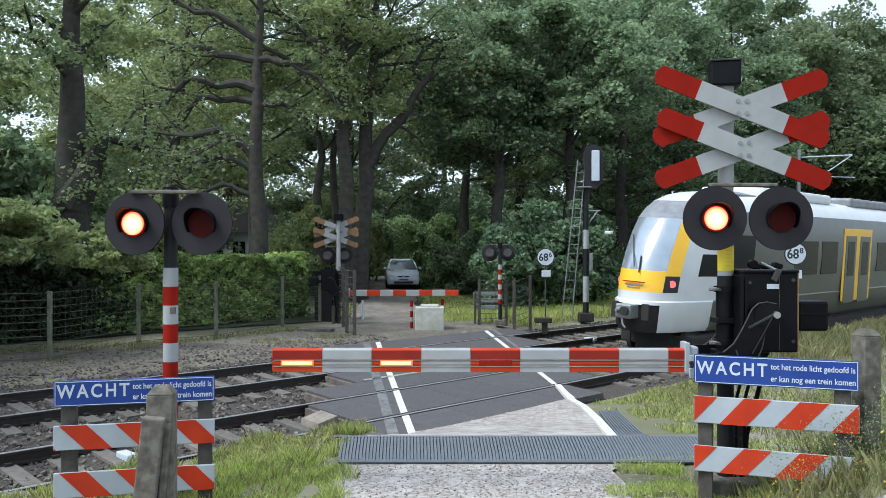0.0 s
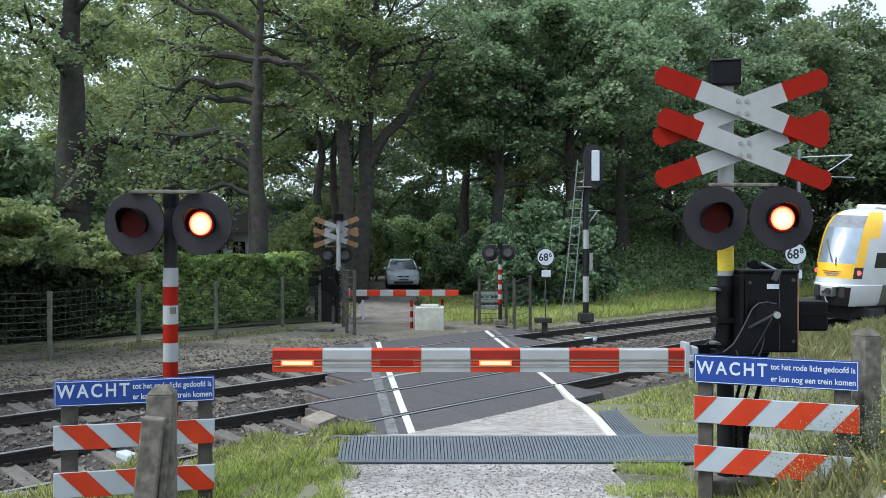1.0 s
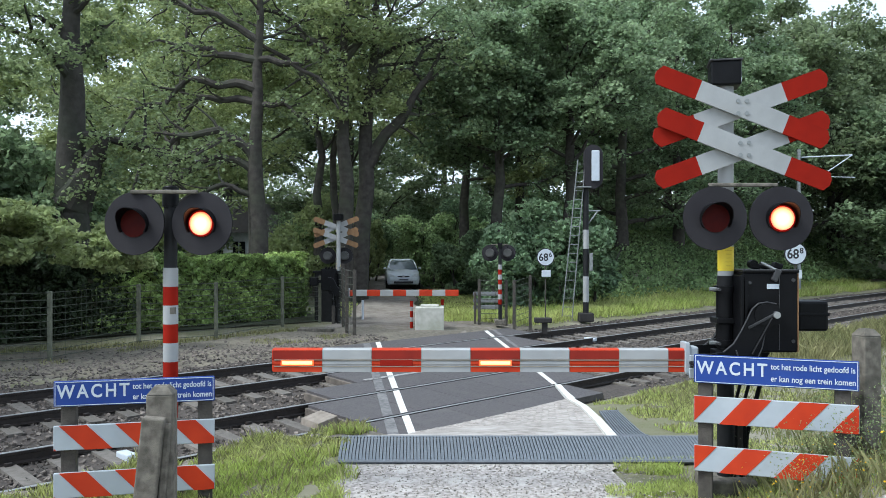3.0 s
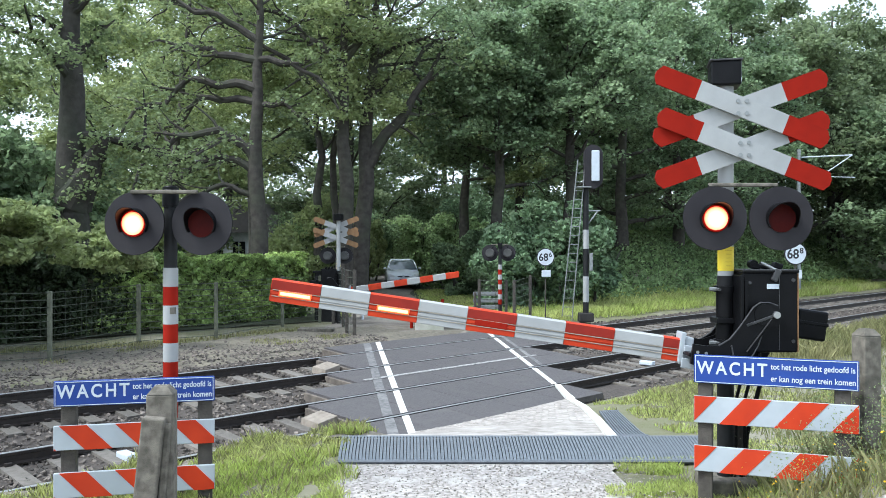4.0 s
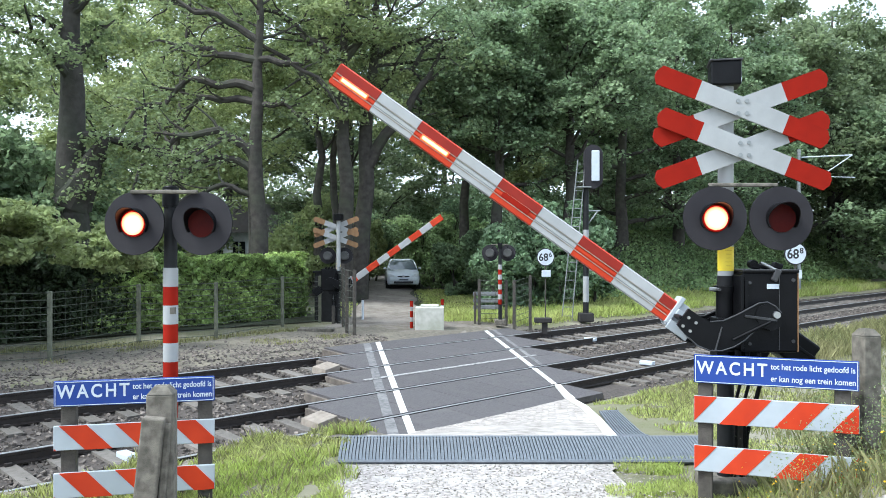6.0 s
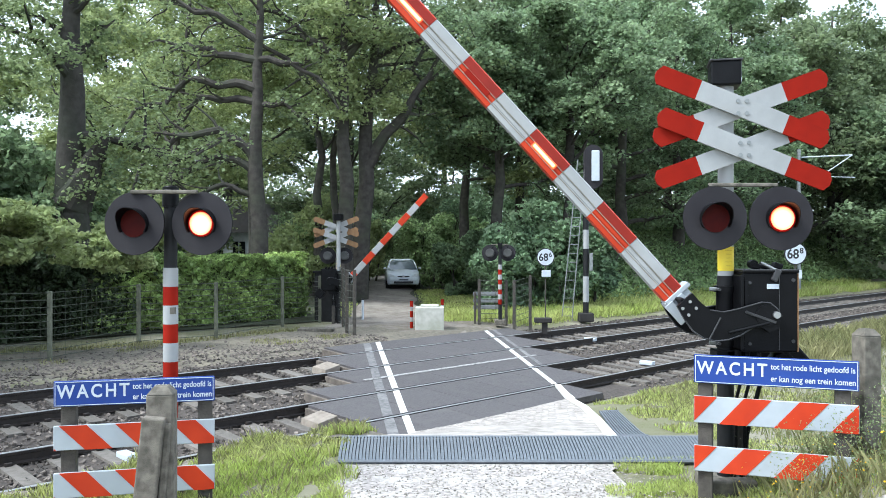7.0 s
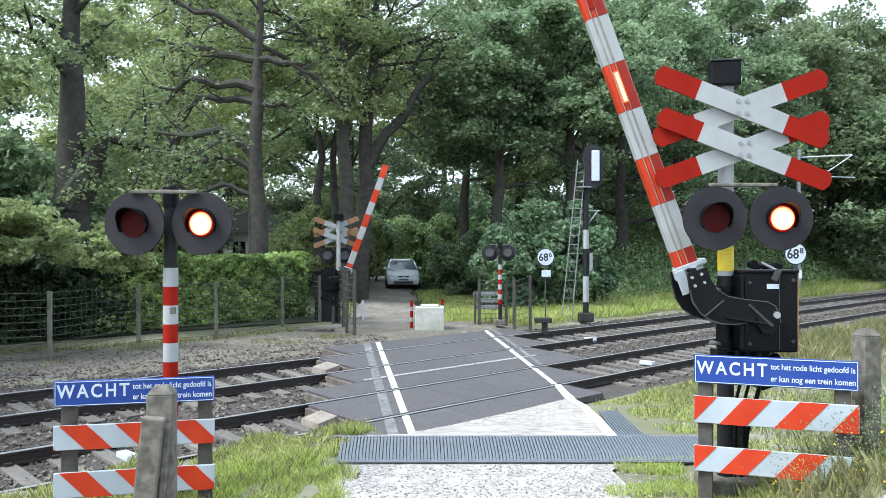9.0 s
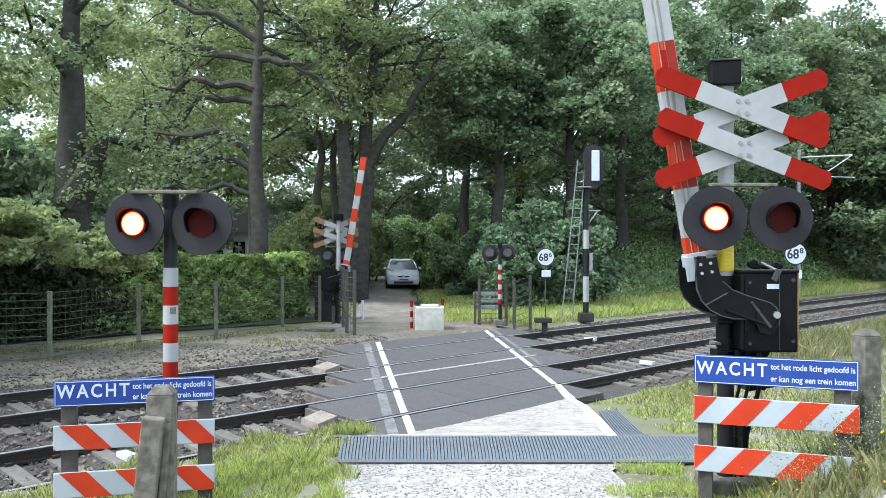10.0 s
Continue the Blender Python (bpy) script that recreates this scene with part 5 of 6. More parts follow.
for k, (x, y, w, d, h, r) in enumerate([(-1.36, 9.0, 0.13, 0.9, 0.09, 12), (-1.62, 6.3, 0.30, 0.22, 0.12, 25), (-1.48, 6.75, 0.22, 0.30, 0.10, -15)]):
    kb = thing("kerb_stone", pose(x, y, ground_z(x, y), 0, 0, r), "weathered broken concrete kerb in the grass", "kerb stone", "kerb stones")
    part("stone", boxed((0, 0, h / 2 - 0.02), (w, d, h), None, 0.02), M_concrete, kb)
bench = thing("bench", pose(1.45, 26.9, 0.32), "grey slatted bench by the lane", "bench")
for k in range(3):
    part("slat", boxed((0, 0.1, 0.55 + 0.22 * k), (0.95, 0.04, 0.13), None, 0.01), M_steel, bench)
for s in (-0.42, 0.42):
    part("leg", boxed((s, 0, 0.5), (0.06, 0.3, 1.1), None, 0.01), M_wood, bench)
stump = thing("junction_box", pose(2.95, 24.6, 0.28), "low rusty trackside junction box on a stake", "junction box")
part("lid", boxed((0, 0, 0.38), (0.5, 0.3, 0.14), None, 0.02), M_under, stump)
part("stake", boxed((0.05, 0, 0.15), (0.16, 0.16, 0.36), None, 0.01), M_under, stump)
for x, y, z in ((4.23, 23.93, 0.17), (5.02, 20.49, -0.04), (-4.32, 11.4, -0.07)):
    b = thing("track_magnet", pose(x, y, z, 0, 0, 45.5), "small white track magnet box between the rails", "track magnet", "track magnets")
    part("case", boxed((0, 0, 0), (0.16, 0.36, 0.10), None, 0.02), M_letter, b)


# ---- vegetation ----
def limb(p, d, length, r, seed, bend=0.35, n=6, droop=0.0):
    """Points and radii of a crooked limb."""
    g = random.Random(seed)
    pts, rad = [Vector(p)], [r]
    d = Vector(d).normalized()
    for i in range(n):
        d = (d + Vector((g.uniform(-bend, bend), g.uniform(-bend, bend), g.uniform(-bend, bend) * 0.7 - droop))).normalized()
        pts.append(pts[-1] + d * length / n)
        rad.append(r * (1 - 0.82 * (i + 1) / n))
    return pts, rad


def tree(x, y, height, r, crown_from, spread, mat, seed, label, leaves=16000, size=0.2, limbs=9, lean=(0, 0), name="tree", clump=1.0, twigs=3, z=None, arms=(), bark=None):
    """A tapered trunk with limbs and twigs; leaves hang in clumps round the outer limbs."""
    g = random.Random(seed)
    z = ground_z(x, y) - 0.1 if z is None else z
    t = thing(name, pose(x, y, z), label, "tree", "trees")
    n = 9
    pts, rad = [], []
    for i in range(n + 1):
        k = i / n
        pts.append(Vector((lean[0] * k + g.uniform(-1, 1) * 0.02 * height * k * (1 - k) * 2, lean[1] * k, height * 0.92 * k)))
        rad.append(r * (1.3 if i == 0 else 1.08 if i == 1 else 1) * (1 - 0.85 * k ** 1.3))
    bm = tube(pts, rad, 12)
    tips = []
    for i in range(limbs):
        k = crown_from + (0.95 - crown_from) * (i + g.random() * 0.6) / limbs
        j = k * n
        a = pts[int(j)].lerp(pts[min(n, int(j) + 1)], j % 1)
        ang = i * 2.4 + g.uniform(-0.5, 0.5)
        up = g.uniform(0.1, 0.75)
        L = spread * g.uniform(0.7, 1.15) * (1.1 - 0.6 * max(0, (k - crown_from) / (1 - crown_from)))
        lp, lr = limb(a, (math.cos(ang), math.sin(ang), up), L, r * 0.42 * (1.15 - k), seed * 31 + i)
        tube(lp, lr, 7, bm)
        tips += lp[2:]
        for q in range(twigs):
            b = lp[g.randint(2, 5)]
            a2 = ang + g.uniform(-1.3, 1.3)
            tp, tr = limb(b, (math.cos(a2), math.sin(a2), g.uniform(-0.2, 0.6)), L * 0.5, r * 0.13, seed * 57 + i * 5 + q, 0.5, 5)
            tube(tp, tr, 5, bm)
            tips += tp[2:]
    for h, d, L, ra, droop in arms:
        a = pts[min(n - 1, int(h / height / 0.92 * n))].lerp(pts[min(n, int(h / height / 0.92 * n) + 1)], (h / height / 0.92 * n) % 1)
        side = Vector((d[0], d[1], 0)).normalized()
        lp, lr = [], []
        for k in range(13):
            q = k / 12
            wob = Vector((noise.noise((q * 4.0, seed, h)), noise.noise((q * 4.0, h, seed)), 1.3 * noise.noise((q * 5.0, h, seed + 3.0)))) * 0.09 * L * min(1, q * 3)
            lp.append(a + side * L * q + Vector((0, 0, L * (d[2] * q - droop * q * q))) + wob)
            lr.append(ra * (1.15 - 0.9 * q))
        tube(lp, lr, 8, bm)
        tips += lp[10:]
        for q in range(6):
            tp, tr = limb(lp[3 + q], (d[0] + g.uniform(-0.6, 0.6), g.uniform(-0.6, 0.6), g.uniform(-0.5, 0.8)), L * 0.4, ra * 0.4, seed * 17 + q + int(h * 7), 0.5, 5)
            tube(tp, tr, 5, bm)
            tips += tp[4:]
    tips += pts[-3:]
    part("trunk", bm, bark or M_bark, t, "rough dark trunk with crooked limbs", smooth=True)
    gg = np.random.default_rng(seed)
    c = np.array([list(p) for p in tips])
    which = gg.integers(0, len(c), leaves)
    wide = (clump * gg.uniform(0.45, 1.15, len(c)))[which]
    ang, rad_ = gg.uniform(0, math.tau, leaves), np.sqrt(gg.random(leaves)) * wide
    e = np.column_stack([np.cos(ang) * rad_, np.sin(ang) * rad_, 0.22 * wide - 0.55 * rad_ ** 2 / wide + gg.normal(0, 0.10, leaves) * wide])
    v, f = leaf_arrays(c[which] + e, size, 0.5, seed, 0.9)
    raw("crown", v, f, mat, t, "leafy crown with gaps")
    return t


def leaf_mass(name, boxes, leaves, size, mat, seed, label, category, kind="", stems=True):
    """A bush: leaves in clumps over several ellipsoids (x, y, z, rx, ry, rz), on a few stems."""
    x0, y0 = boxes[0][0], boxes[0][1]
    z0 = ground_z(x0, y0)
    t = thing(name, pose(x0, y0, z0), label, category, name + " group", kind)
    vol = sum(b[3] * b[5] for b in boxes)
    vs = []
    bm = bmesh.new()
    for i, (x, y, z, rx, ry, rz) in enumerate(boxes):
        n = int(leaves * rx * rz / vol)
        p = blob_points(n, (rx, ry, rz), seed * 13 + i, lumps=max(10, int(18 * rx)))
        p[:, 2] += z
        p += np.array([x - x0, y - y0, 0])
        vs.append(p)
        for k in range(3):
            pp, rr = limb((x - x0 + 0.3 * (k - 1), y - y0, -0.2), (0.2 * (k - 1), 0, 1), max(0.6, z + rz * 0.5), 0.05 + 0.015 * rz, seed + i * 3 + k, 0.25)
            tube(pp, rr, 5, bm)
    if stems:
        part("branchwork", bm, M_bark, t, "thin dark stems")
    v, f = leaf_arrays(np.concatenate(vs), size, 0.7, seed)
    raw("foliage", v, f, mat, t)
    return t


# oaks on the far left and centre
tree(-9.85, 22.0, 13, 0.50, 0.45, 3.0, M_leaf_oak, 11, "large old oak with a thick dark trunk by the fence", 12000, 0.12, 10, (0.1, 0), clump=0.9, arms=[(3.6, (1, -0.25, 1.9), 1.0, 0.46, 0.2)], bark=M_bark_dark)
tree(-6.85, 31.0, 15, 0.35, 0.72, 4.0, M_leaf_oak, 12, "tall straight oak behind the hedge", 6500, 0.14, 7, (0.0, 0), twigs=2, arms=[
    (10.0, (-1, -0.1, 0.75), 4.6, 0.13, 0.45), (9.3, (-1, 0.2, 0.25), 4.4, 0.15, 0.05), (8.2, (-1, -0.1, 0.55), 5.0, 0.17, 0.95), (7.7, (-1, 0.2, 0.25), 4.4, 0.13, 0.55), (5.6, (-1, -0.2, 1.35), 4.4, 0.17, 1.65), (5.1, (-1, 0.1, 0.9), 4.2, 0.14, 1.25), (4.2, (-1, -0.1, 0.55), 3.8, 0.11, 0.85), (9.3, (1, -0.2, 0.15), 3.2, 0.13, 0.75), (7.6, (1, -0.2, 0.05), 2.2, 0.11, 0.35)])
tree(-4.0, 33.5, 16, 0.36, 0.68, 5.5, M_leaf_oak, 13, "broad oak with spreading crooked limbs", 5500, 0.14, 8, (0.15, 0), arms=[(9.6, (-1, 0, 0.9), 4.2, 0.17, 0.35), (8.0, (-1, -0.1, 0.85), 4.4, 0.15, 0.1), (9.8, (1, -0.1, 1.2), 2.6, 0.13, 0.6)])
tree(-3.6, 34.5, 16, 0.40, 0.66, 5.5, M_leaf_oak, 14, "dark oak beside the lane with a forked trunk", 5500, 0.14, 8, (1.0, 0), arms=[(5.6, (1, -0.1, 1.55), 3.4, 0.24, 0.1), (8.6, (1, 0, 0.85), 4.0, 0.14, 0.1), (10.2, (1, 0, 0.5), 3.6, 0.12, 0.2)])
tree(-4.7, 36.5, 15, 0.20, 0.6, 4.0, M_leaf_oak, 27, "slender oak behind the forked ones", 7000, 0.14, 9)
# two oaks added out of view, only to shade the hedge and tracks
tree(-15.8, 14.2, 11, 0.40, 0.28, 4.3, M_leaf_oak, 28, "added unseen oak that shades the hedge's end", 30000, 0.19, 13)
tree(-15.0, 9.2, 11, 0.40, 0.30, 4.3, M_leaf_oak, 29, "added unseen oak that shades the tracks", 26000, 0.19, 12)
tree(-5.3, 35.6, 15, 0.22, 0.45, 5.0, M_leaf_bright, 15, "oak with light green leaves behind the hedge", 24000, 0.15, 10)
tree(-12.8, 38.0, 17, 0.26, 0.38, 6.0, M_leaf_bright, 16, "oak with light green leaves and bent limbs", 34000, 0.14, 12, (1.5, 0))
tree(-17.0, 27.0, 9.5, 0.33, 0.2, 5.5, M_leaf_oak, 17, "dark leafy oak at the wood's edge", 26000, 0.14, 10)
tree(-10.0, 44.0, 19, 0.28, 0.40, 6.5, M_leaf_bright, 18, "light green oak deeper in the wood", 34000, 0.16, 12)
tree(-15.0, 46.0, 19, 0.30, 0.34, 6.5, M_leaf_bright, 19, "light green oak deeper in the wood", 30000, 0.17, 12)
leaf_mass("bush", [(-5.9, 36.0, 2.2, 1.7, 1.6, 2.2), (-11.6, 35.0, 2.6, 1.8, 1.6, 2.4), (-5.6, 40.0, 2.4, 2.2, 1.6, 2.4), (-14.0, 34.0, 2.4, 2.2, 1.6, 2.2)], 22000, 0.19, M_leaf_bright, 23, "light green undergrowth behind the hedge", "bush")
# dense dark trees beyond the lane and on the bank
for i, (x, y, h, sp, m) in enumerate([(2.4, 36.5, 13, 4.6, M_leaf_mid), (5.6, 37, 14, 5.0, M_leaf_mid), (1.2, 45, 15, 4.6, M_leaf_bright), (9.0, 42, 14, 5.5, M_leaf_mid), (13.0, 46, 14, 5.5, M_leaf_mid), (4.5, 48, 17, 6.0, M_leaf_mid), (10, 55, 18, 6.5, M_leaf_back), (18, 52, 17, 6, M_leaf_mid), (24, 57, 17, 6, M_leaf_back), (17, 63, 20, 7, M_leaf_back), (30, 63, 16, 6, M_leaf_back), (36, 68, 19, 6, M_leaf_back), (30, 53, 13, 5, M_leaf_mid), (-7, 62, 24, 8, M_leaf_back), (-21, 52, 16, 7, M_leaf_bright), (-17, 66, 20, 8, M_leaf_back), (4, 68, 25, 8, M_leaf_back), (43, 80, 20, 8, M_leaf_back), (26, 80, 26, 8, M_leaf_back), (12, 80, 28, 9, M_leaf_back), (0, 84, 29, 9, M_leaf_back), (-12, 84, 27, 10, M_leaf_back), (-27, 80, 18, 9, M_leaf_back), (-36, 60, 15, 8, M_leaf_back), (33, 54, 14, 6, M_leaf_mid), (42, 64, 16, 7, M_leaf_back), (28, 60, 19, 5, M_leaf_back), (34, 69, 20, 6, M_leaf_back), (32, 79, 25, 7, M_leaf_back), (41, 76, 21, 7, M_leaf_back)]):
    far = y > 50
    tree(x, y, h, 0.30, 0.42 if x < 6 and y < 49 else 0.10, sp, m, 40 + i, "dense dark green broadleaf tree in the wood" if not far else "distant green tree in the wood", 36000 if not far else (19000 if x > 0 else 30000), 0.165 if not far else 0.28, 17, clump=0.95 if not far else 1.5, twigs=6)


for i, (x, y) in enumerate([(-46, 92), (-30, 96), (-15, 97), (0, 98), (14, 97), (28, 98), (44, 96)]):
    leaf_mass("thicket", [(x, y, 3.5, 6, 2, 4.5), (x + 7, y + 2, 6, 6, 2, 5.5)], 7000, 0.5, M_leaf_back, 110 + i, "distant thicket closing the wood", "thicket")


# low branches hanging over the lane's edge
def hedge():
    g = np.random.default_rng(5)
    n = 60000
    a, b = np.array([-13.2, 15.4]), np.array([-4.0, 27.2])
    s = g.uniform(0, 1, n)
    d = (b - a) / np.linalg.norm(b - a)
    q = np.array([-d[1], d[0]])
    off = np.where(g.random(n) < 0.6, g.uniform(0.0, 0.25, n), g.uniform(0, 1.5, n))
    top = 2.05 + 0.09 * np.sin(s * 40) + 0.06 * np.sin(s * 97)
    z = np.where(g.random(n) < 0.35, top - np.abs(g.normal(0, 0.07, n)), g.uniform(0.05, 1, n) * top)
    bump = 0.13 * np.sin(s * 47 + z * 4) * np.sin(z * 5.3 + s * 19) + 0.10 * np.sin(s * 131 - z * 9)
    base = a[None] + (b - a)[None] * s[:, None] + q[None] * (0.55 + off + bump)[:, None]
    gz = np.array([ground_z(x, y) for x, y in base[:: max(1, n // 2000)]]).mean()
    t = thing("hedge", pose(0, 0, gz), "clipped leafy green hedge behind the wire fence", "hedge")
    # solid dark box stands for the shaded inside of the hedge
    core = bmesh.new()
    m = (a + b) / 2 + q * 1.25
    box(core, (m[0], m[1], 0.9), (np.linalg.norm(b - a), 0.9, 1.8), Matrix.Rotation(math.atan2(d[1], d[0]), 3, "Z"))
    part("branchwork", core, M_forest, t, "dark solid core for the hedge's shaded inside")
    spots = np.column_stack([base, z])
    # leaves of the shaded left end get a darker colour of their own
    shade_end = s + g.normal(0, 0.035, n) + 0.03 * np.sin(z * 6) < 0.55
    v, f = leaf_arrays(spots[~shade_end], 0.13, 0.8, 5)
    raw("foliage", v, f, M_leaf_hedge, t)
    e = thing("bush", pose(0, 0, gz), "end of the hedge with its shade put into darker leaves", "bush", "bush group")
    v, f = leaf_arrays(spots[shade_end], 0.13, 0.8, 6)
    raw("foliage", v, f, M_leaf_hedge_shade, e)
    stem = bmesh.new()
    for k in range(9):
        p = a + (b - a) * (0.05 + 0.055 * k) + q * 1.1
        pp, rr = limb((p[0], p[1], -0.2), (0.1 * (k % 3 - 1), 0, 1), 1.9, 0.05, 300 + k, 0.25)
        tube(pp, rr, 5, stem)
    part("branchwork", stem, M_bark_dark, e, "dark stems inside the hedge's darkened end")


hedge()
leaf_mass("bush", [(-9.4, 18.0, 2.75, 1.4, 1.0, 0.75), (-10.4, 18.2, 2.95, 1.5, 1.2, 0.9), (-11.6, 18.6, 3.1, 1.6, 1.3, 1.0), (-8.0, 19.7, 2.35, 1.3, 0.9, 0.55)], 22000, 0.13, M_leaf_bright, 21, "dense green bush overhanging the fence", "bush", stems=False)
leaf_mass("bush", [(-13.0, 22, 4.2, 2.2, 2, 1.9), (-11.4, 23, 3.6, 2.2, 2, 1.8), (-14.5, 22, 3.0, 2.5, 2, 2.3)], 22000, 0.17, M_leaf_mid, 22, "tall leafy undergrowth at the wood's edge", "bush")
for i, (x, y, z, rx, rz, m) in enumerate([(2.3, 31.5, 1.4, 1.3, 1.6, M_leaf_dark), (4.2, 32.5, 2.0, 1.9, 2.1, M_leaf_dark), (5.0, 36.5, 1.8, 1.8, 1.8, M_leaf_mid), (2.5, 37.0, 1.6, 1.5, 2.0, M_leaf_mid), (2.1, 42.0, 1.6, 1.3, 1.8, M_leaf_ivy), (-5.4, 42.5, 1.4, 1.2, 1.8, M_leaf_bright), (-5.0, 47.0, 1.6, 1.0, 2.0, M_leaf_bright), (-0.2, 44.0, 1.2, 0.9, 1.5, M_leaf_ivy), (0.8, 38.0, 1.3, 1.2, 1.6, M_leaf_mid), (-6.2, 38.5, 1.4, 1.2, 1.6, M_leaf_ivy), (-6.6, 45.0, 1.6, 1.4, 1.9, M_leaf_bright), (-3.0, 66, 3, 3.5, 3.5, M_leaf_mid), (2.0, 60, 3, 3.0, 3.5, M_leaf_dark), (-2.6, 55, 1.8, 2.2, 2.4, M_leaf_ivy), (0.6, 52, 1.8, 1.6, 2.2, M_leaf_ivy), (-6.2, 53, 1.8, 2.0, 2.4, M_leaf_mid), (-9.5, 58, 2.2, 3.0, 3.0, M_leaf_mid), (5.5, 56, 2.0, 2.6, 3.0, M_leaf_dark), (-19, 55, 2.2, 3.0, 3.0, M_leaf_mid), (-1.0, 70, 3, 4, 4, M_leaf_mid)]):
    leaf_mass("bush", [(x, y, z, rx, 1.3, rz), (x + 0.8 * rx, y + 0.8, z * 1.1, rx * 0.8, 1.2, rz * 0.9)], 11000, 0.17, m, 70 + i, "dense leafy undergrowth beside the lane", "bush")


def scatter(name, n, place, size, mat, seed, label, category, upright=False, lift=0.0, spread=0.0):
    """Leaves or blades strewn over the ground; place(rng) gives x, y and a height factor."""
    g = random.Random(seed)
    pts, hs = [], []
    while len(pts) < n:
        x, y, h = place(g)
        if h <= 0:
            continue
        pts.append((x, y, ground_z(x, y) + (lift(x, y) if callable(lift) else lift) + g.random() * spread * h))
        hs.append(h)
    p, hs = np.array(pts), np.array(hs)
    gg = np.random.default_rng(seed)
    if not upright:
        v, f = leaf_arrays(p, size, 0.8, seed)
    else:
        h = size * hs * gg.uniform(0.5, 1.3, n)
        ang = gg.uniform(0, math.tau, n)
        w = 0.0022 + 0.0028 * gg.random(n) + 0.0003 * p[:, 1]
        dx, dy = np.cos(ang), np.sin(ang)
        lx, ly = gg.normal(0, 0.32, n) * h, gg.normal(0, 0.32, n) * h
        a = p + np.column_stack([-dx * w, -dy * w, np.zeros(n)])
        b = p + np.column_stack([dx * w, dy * w, np.zeros(n)])
        c = p + np.column_stack([lx * 0.4 + dx * w * 0.7, ly * 0.4 + dy * w * 0.7, h * 0.6])
        d = p + np.column_stack([lx, ly, h])
        v = np.stack([a, b, c, d], 1).reshape(-1, 3)
        f = np.arange(n * 4).reshape(n, 4)
    return tagged(raw(name, v, f, mat), label, category, kind="stuff")


def bank_place(g):
    u, v = g.uniform(19.2, 30), g.uniform(24, 66)
    x, y = uv(u, v)
    return x, y, 1.0 if x > 2.6 + g.random() * 2 else 0


scatter("ivy_cover", 60000, bank_place, 0.17, M_leaf_ivy, 31, "ivy and brambles covering the railway bank", "undergrowth", False, 0.02, 0.55)


def grass_left(g):
    x, y = g.uniform(-2.6, -0.75), g.uniform(5.6, 9.6)
    u = to_uv(x, y)[0]
    edge = -0.85 if y < 7.6 else -1.15
    h = 0.7 + 1.1 * noise.noise((x * 3.1, y * 3.1, 0))
    return x, y, h if h > 0.15 and x < edge + 0.25 * noise.noise((y * 4, 1, 0)) - 0.1 * g.random() ** 3 + 0.12 * (g.random() < 0.2) and u < 8.6 else 0


def grass_right(g):
    x, y = g.uniform(1.5, 7.5), g.uniform(5.2, 17)
    u = to_uv(x, y)[0]
    road = 1.5 + 0.3 * noise.noise((y * 2, 0, 0)) if y < 7.6 else 2.45 + (0.45 if 10.4 < y < 13.3 else 0.15)
    if y < 10.4 and y > 7.6:
        road = 3.2
    h = 0.6 + 1.0 * noise.noise((x * 0.9, y * 0.9, 0)) + 0.5 * noise.noise((x * 3.3, y * 3.3, 2))
    return x, y, min(h, 1.1) if x > road and u < 8.35 and h > 0.42 else 0


def turf_by_mat(g):
    x, y = g.uniform(1.35, 2.9), g.uniform(6.4, 7.9)
    k = noise.noise((x * 2.4, y * 2.4, 9)) + 0.55 * (x - 1.75)
    return x, y, 0.9 if k > 0.05 else 0


def heap_place(g):
    u, v = g.uniform(8.5, 10.0), g.uniform(2.5, 7.9)
    x, y = uv(u, v)
    k = noise.noise((x * 1.7, y * 1.7, 5))
    return x, y, 0.7 + k if k > -0.15 else 0


def grass_bank(g):
    u, v = g.uniform(16.8, 20.0), g.uniform(20.5, 60)
    x, y = uv(u, v)
    return x, y, 0.8


def weeds_right(g):
    x, y = g.uniform(2.15, 4.6), g.uniform(5.0, 6.9)
    return x, y, 1.0 if x > 2.3 + 0.5 * g.random() and not (x > 2.42 and 5.12 < y < 5.66) else 0


def weeds_far(g):
    u, v = g.uniform(6.4, 8.2), g.uniform(17.5, 34)
    x, y = uv(u, v)
    return x, y, 1.0


def verge_tufts(g):
    u, v = g.uniform(17.6, 20.2), g.uniform(-8, 14.5)
    x, y = uv(u, v)
    k = noise.noise((x * 0.9, y * 0.9, 7))
    return x, y, 0.8 if k > 0.22 or u > 19.7 else 0


scatter("grass", 38000, grass_left, 0.095, M_blade, 51, "bright green tufts of grass beside the gravel lane", "grass", True)
scatter("grass", 4000, grass_left, 0.13, M_dry, 62, "dry stalks among the green tufts", "grass", True)
scatter("grass", 34000, grass_right, 0.085, M_blade, 52, "short green and yellow grass beside the lane", "grass", True)
scatter("grass", 9000, grass_right, 0.13, M_dry, 53, "dry yellowish grass stalks", "grass", True)
scatter("grass", 16000, lambda g: (lambda x, y: (x, y, 0.9 if to_uv(x, y)[0] < 8.1 else 0))(g.uniform(4, 14), g.uniform(6, 24)), 0.17, M_dry, 61, "dry tussocky grass on the mound by the track", "grass", True)
scatter("grass", 9000, turf_by_mat, 0.07, M_blade, 65, "low turf creeping over the gravel beside the grating", "grass", True)
scatter("grass", 11000, heap_place, 0.13, M_blade, 66, "green grass on the soil beside the nearest rail", "grass", True, heap)
scatter("grass", 3500, heap_place, 0.17, M_dry, 67, "dry stalks on the soil beside the nearest rail", "grass", True, heap)
scatter("grass", 34000, grass_bank, 0.36, M_blade, 54, "green grass at the foot of the bank", "grass", True)
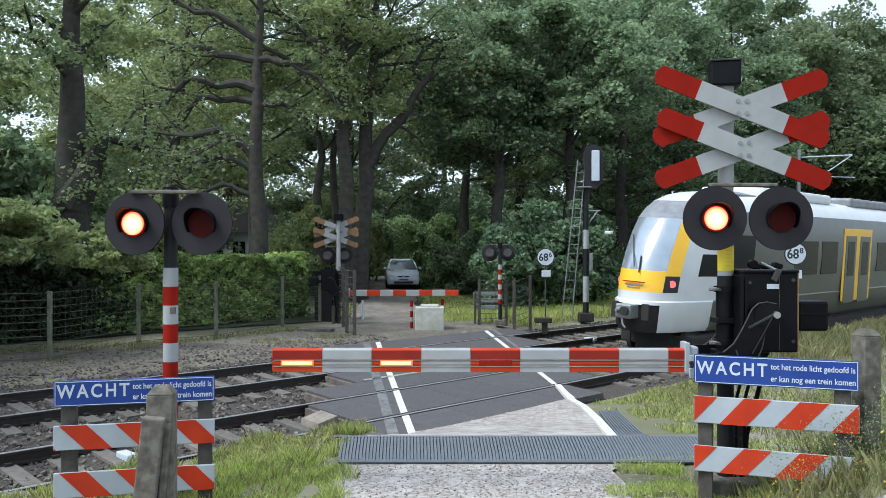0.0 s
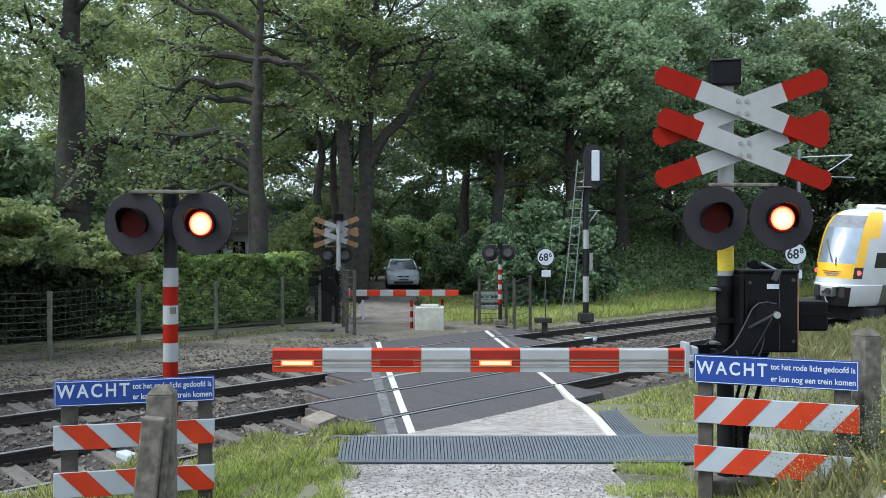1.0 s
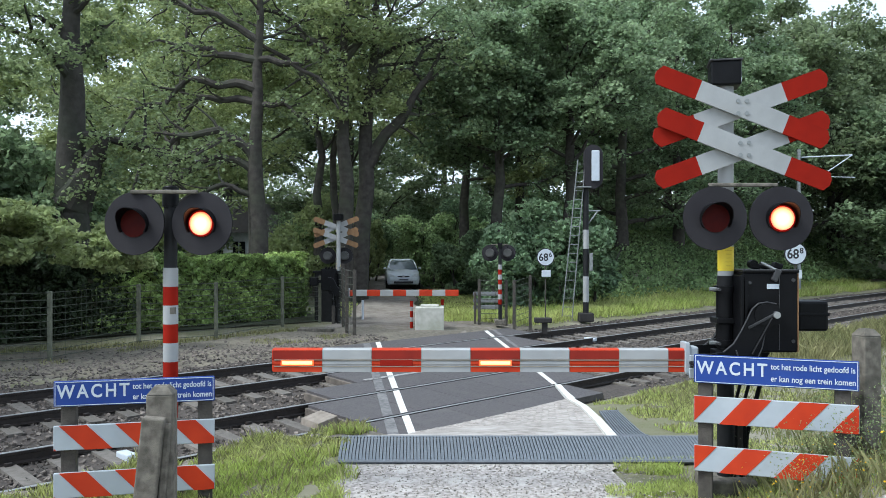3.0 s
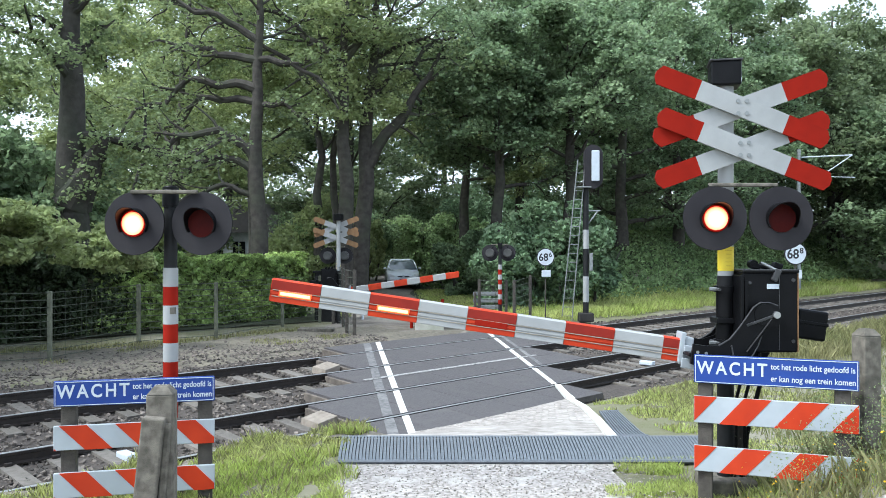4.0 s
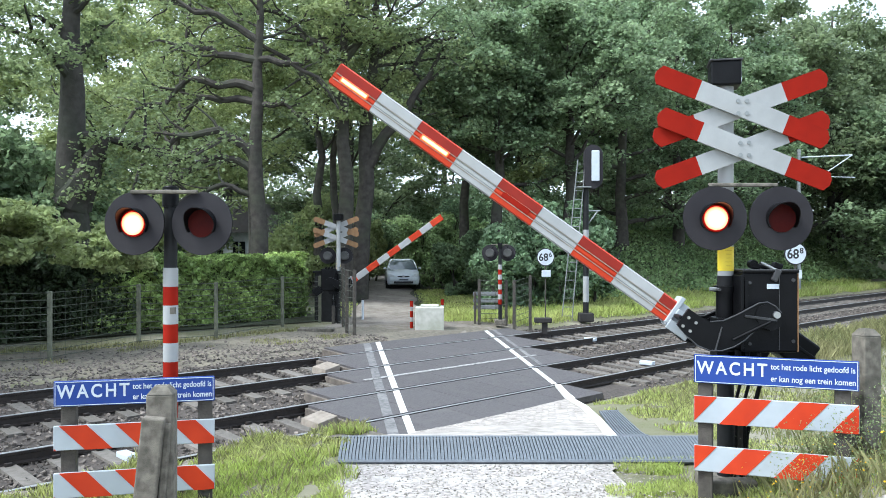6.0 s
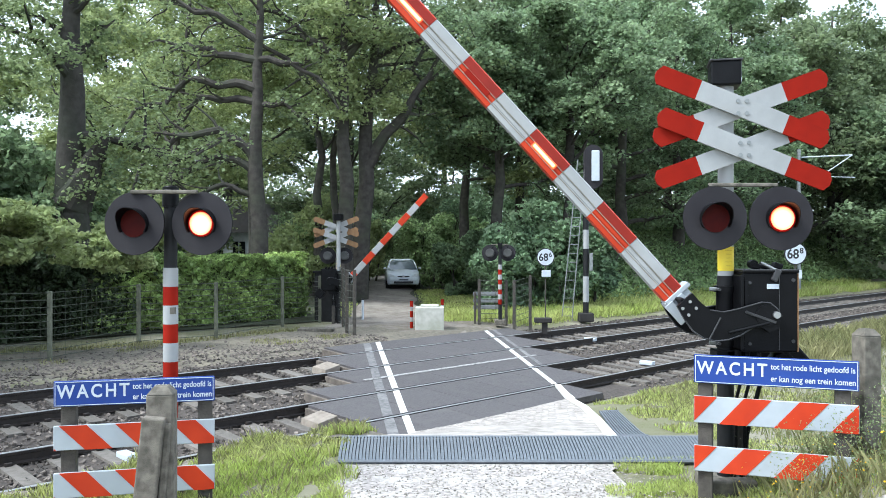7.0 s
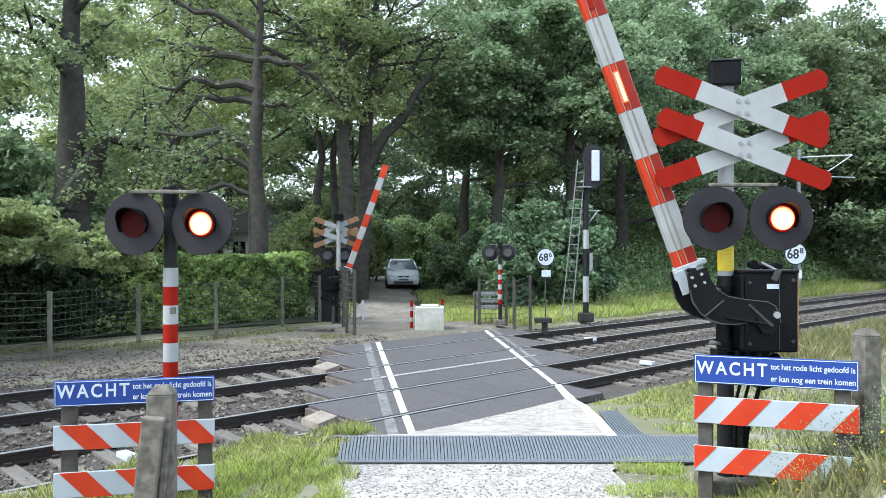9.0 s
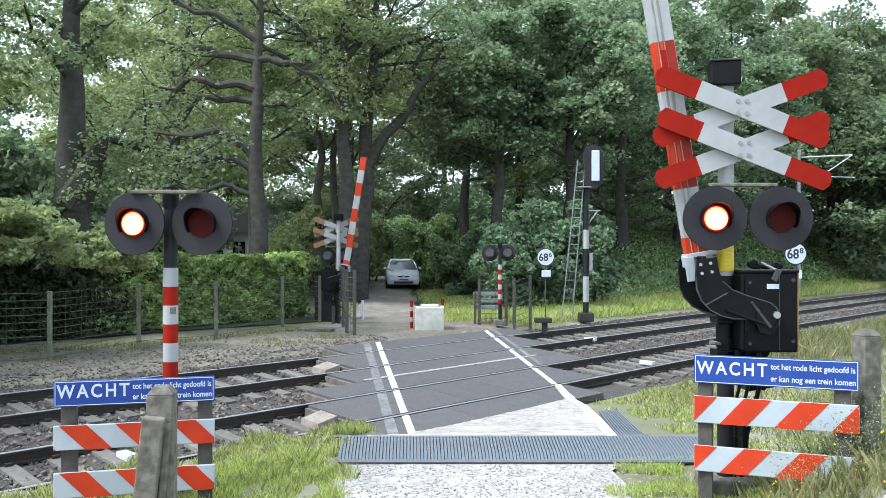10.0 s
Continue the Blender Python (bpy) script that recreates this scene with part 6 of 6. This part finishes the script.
scatter("weeds", 1800, weeds_right, 0.21, M_dry, 55, "tall dry weeds round the sign", "weeds", True)
scatter("weeds", 12000, weeds_right, 0.014, M_leaf_oak, 56, "small leaves of weeds round the sign", "weeds", False, 0.02, 0.6)
scatter("weeds", 8000, weeds_far, 0.30, M_dry, 57, "tall dry grass along the track", "weeds", True)
scatter("grass", 7000, verge_tufts, 0.11, M_dry, 58, "sparse dry grass tufts on the stony verge", "grass", True)
def lane_edge(g):
    x, y = g.uniform(-4.2, 3.2), g.uniform(26.2, 42)
    c = -2.0 - 0.065 * (y - 30)
    d = (x - c - 1.25) if x > c else (c - 1.15 - x)
    return x, y, 0.9 if d > 0.5 * g.random() and (x < c or y > 27.2 + 0.4 * x) and not (x < c and y < 27.5) else 0


scatter("grass", 30000, lane_edge, 0.14, M_blade, 64, "bright green grass along the earth lane", "grass", True)
scatter("flowers", 170, lambda g: (g.uniform(2.2, 3.6), g.uniform(5.2, 6.4), 1.0), 0.015, M_flower, 59, "small yellow wild flowers among the weeds", "flowers", False, 0.15, 0.35)
scatter("flowers", 60, lambda g: (g.uniform(-2.55, -1.95), g.uniform(5.3, 5.7), 1.0), 0.035, M_flower_o, 60, "small orange wild flowers before the sign", "flowers", False, 0.10, 0.2)


# loose pebbles on the gravel lane
def pebbles():
    g = np.random.default_rng(12)
    n = 4200
    x, y = g.uniform(-0.9, 1.9, n), g.uniform(5.0, 7.7, n)
    z = np.array([ground_z(a, b) for a, b in zip(x, y)]) + 0.034
    d = np.array([(1, 0, 0), (0, 1, 0), (-1, 0, 0), (0, -1, 0), (0, 0, 0.6), (0, 0, -0.6)]) * g.uniform(0.004, 0.013, (n, 1, 1)) * g.uniform(0.6, 1.4, (n, 6, 1))
    f = np.array([(0, 1, 4), (1, 2, 4), (2, 3, 4), (3, 0, 4), (1, 0, 5), (2, 1, 5), (3, 2, 5), (0, 3, 5)])
    tagged(raw("pebbles", (d + np.stack([x, y, z], 1)[:, None]).reshape(-1, 3), (f[None] + (np.arange(n) * 6)[:, None, None]).reshape(-1, 3), M_pebble), "small grey and white pebbles on the gravel lane", "pebbles", kind="stuff")


pebbles()
paving()

# ---- motion ----
RAISE = [(0.0, 0.0), (2.9, 0.0), (3.3, 0.75), (3.8, 5.7), (4.0, 8.4), (4.5, 15.1), (5.0, 22.5), (5.5, 29.1), (5.7, 31.6), (6.2, 38.0), (6.8, 45.2), (7.0, 47.5), (7.5, 53.0), (8.0, 59.0), (8.5, 64.5), (9.0, 70.0), (9.5, 75.4), (10.0, 80.7)]
TRAIN_V = [(0.0, 17.5), (0.2, 20.2), (0.5, 24.1), (1.0, 30.5), (1.3, 34.3), (1.6, 38.1), (2.0, 43.2), (3.0, 56.0), (10.0, 145.6)]
BEAT = 2 / 3


def late(q):
    """One beat of the relay comes a little late."""
    return q + 0.05 if 1.45 < q < 1.62 else q


def lit_rows(phase, hold, on, off):
    """Rows for a lamp part that shows during its half of the beat, and hold seconds longer."""
    rows, t = [], -BEAT / 4 - BEAT + (BEAT / 2 if phase else 0)
    marks = []
    while t < 10.2:
        marks += [(late(t), on), (late(t + BEAT / 2 + hold), off)]
        t += BEAT
    state = off
    for q, m in marks:
        if q <= 0:
            state = m
    rows = [(0.0, state)]
    for q, m in marks:
        if 0.04 < q < 9.96:
            rows += [(q - 0.034, rows[-1][1]), (q, m)]
    rows.append((10.0, rows[-1][1]))
    return rows


def motions():
    for boom, piv, leds in BOOMS:
        walk(boom, [(t, pose(*piv, 0, a, 0)) for t, a in RAISE])
        for e, c, x, z, on in leds:
            for ob, out in ((e, -0.0605), (c, -0.0625)):
                show, hide = pose(x, out, z), pose(x, -0.03, z)
                walk(ob, [(0.0, show), (10.0, show)] if on == 1 else lit_rows(on - 2, 0.0, show, hide))
    for core, hot, phase in FLASHERS:
        walk(core, lit_rows(phase, 0.09, pose(0, -0.022, 0), pose(0, 0.06, 0)))
        walk(hot, lit_rows(phase, 0.0, pose(0, -0.030, 0), pose(0, 0.07, 0)))
    tilt = Matrix.Translation((0, (U1 + U2) / 2, CANT * 0.75)) @ Matrix.Rotation(math.atan(CANT), 4, "X")
    walk(TRAIN, [(t, TRACK @ Matrix.Translation((v, 0, 0)) @ tilt) for t, v in TRAIN_V])


motions()
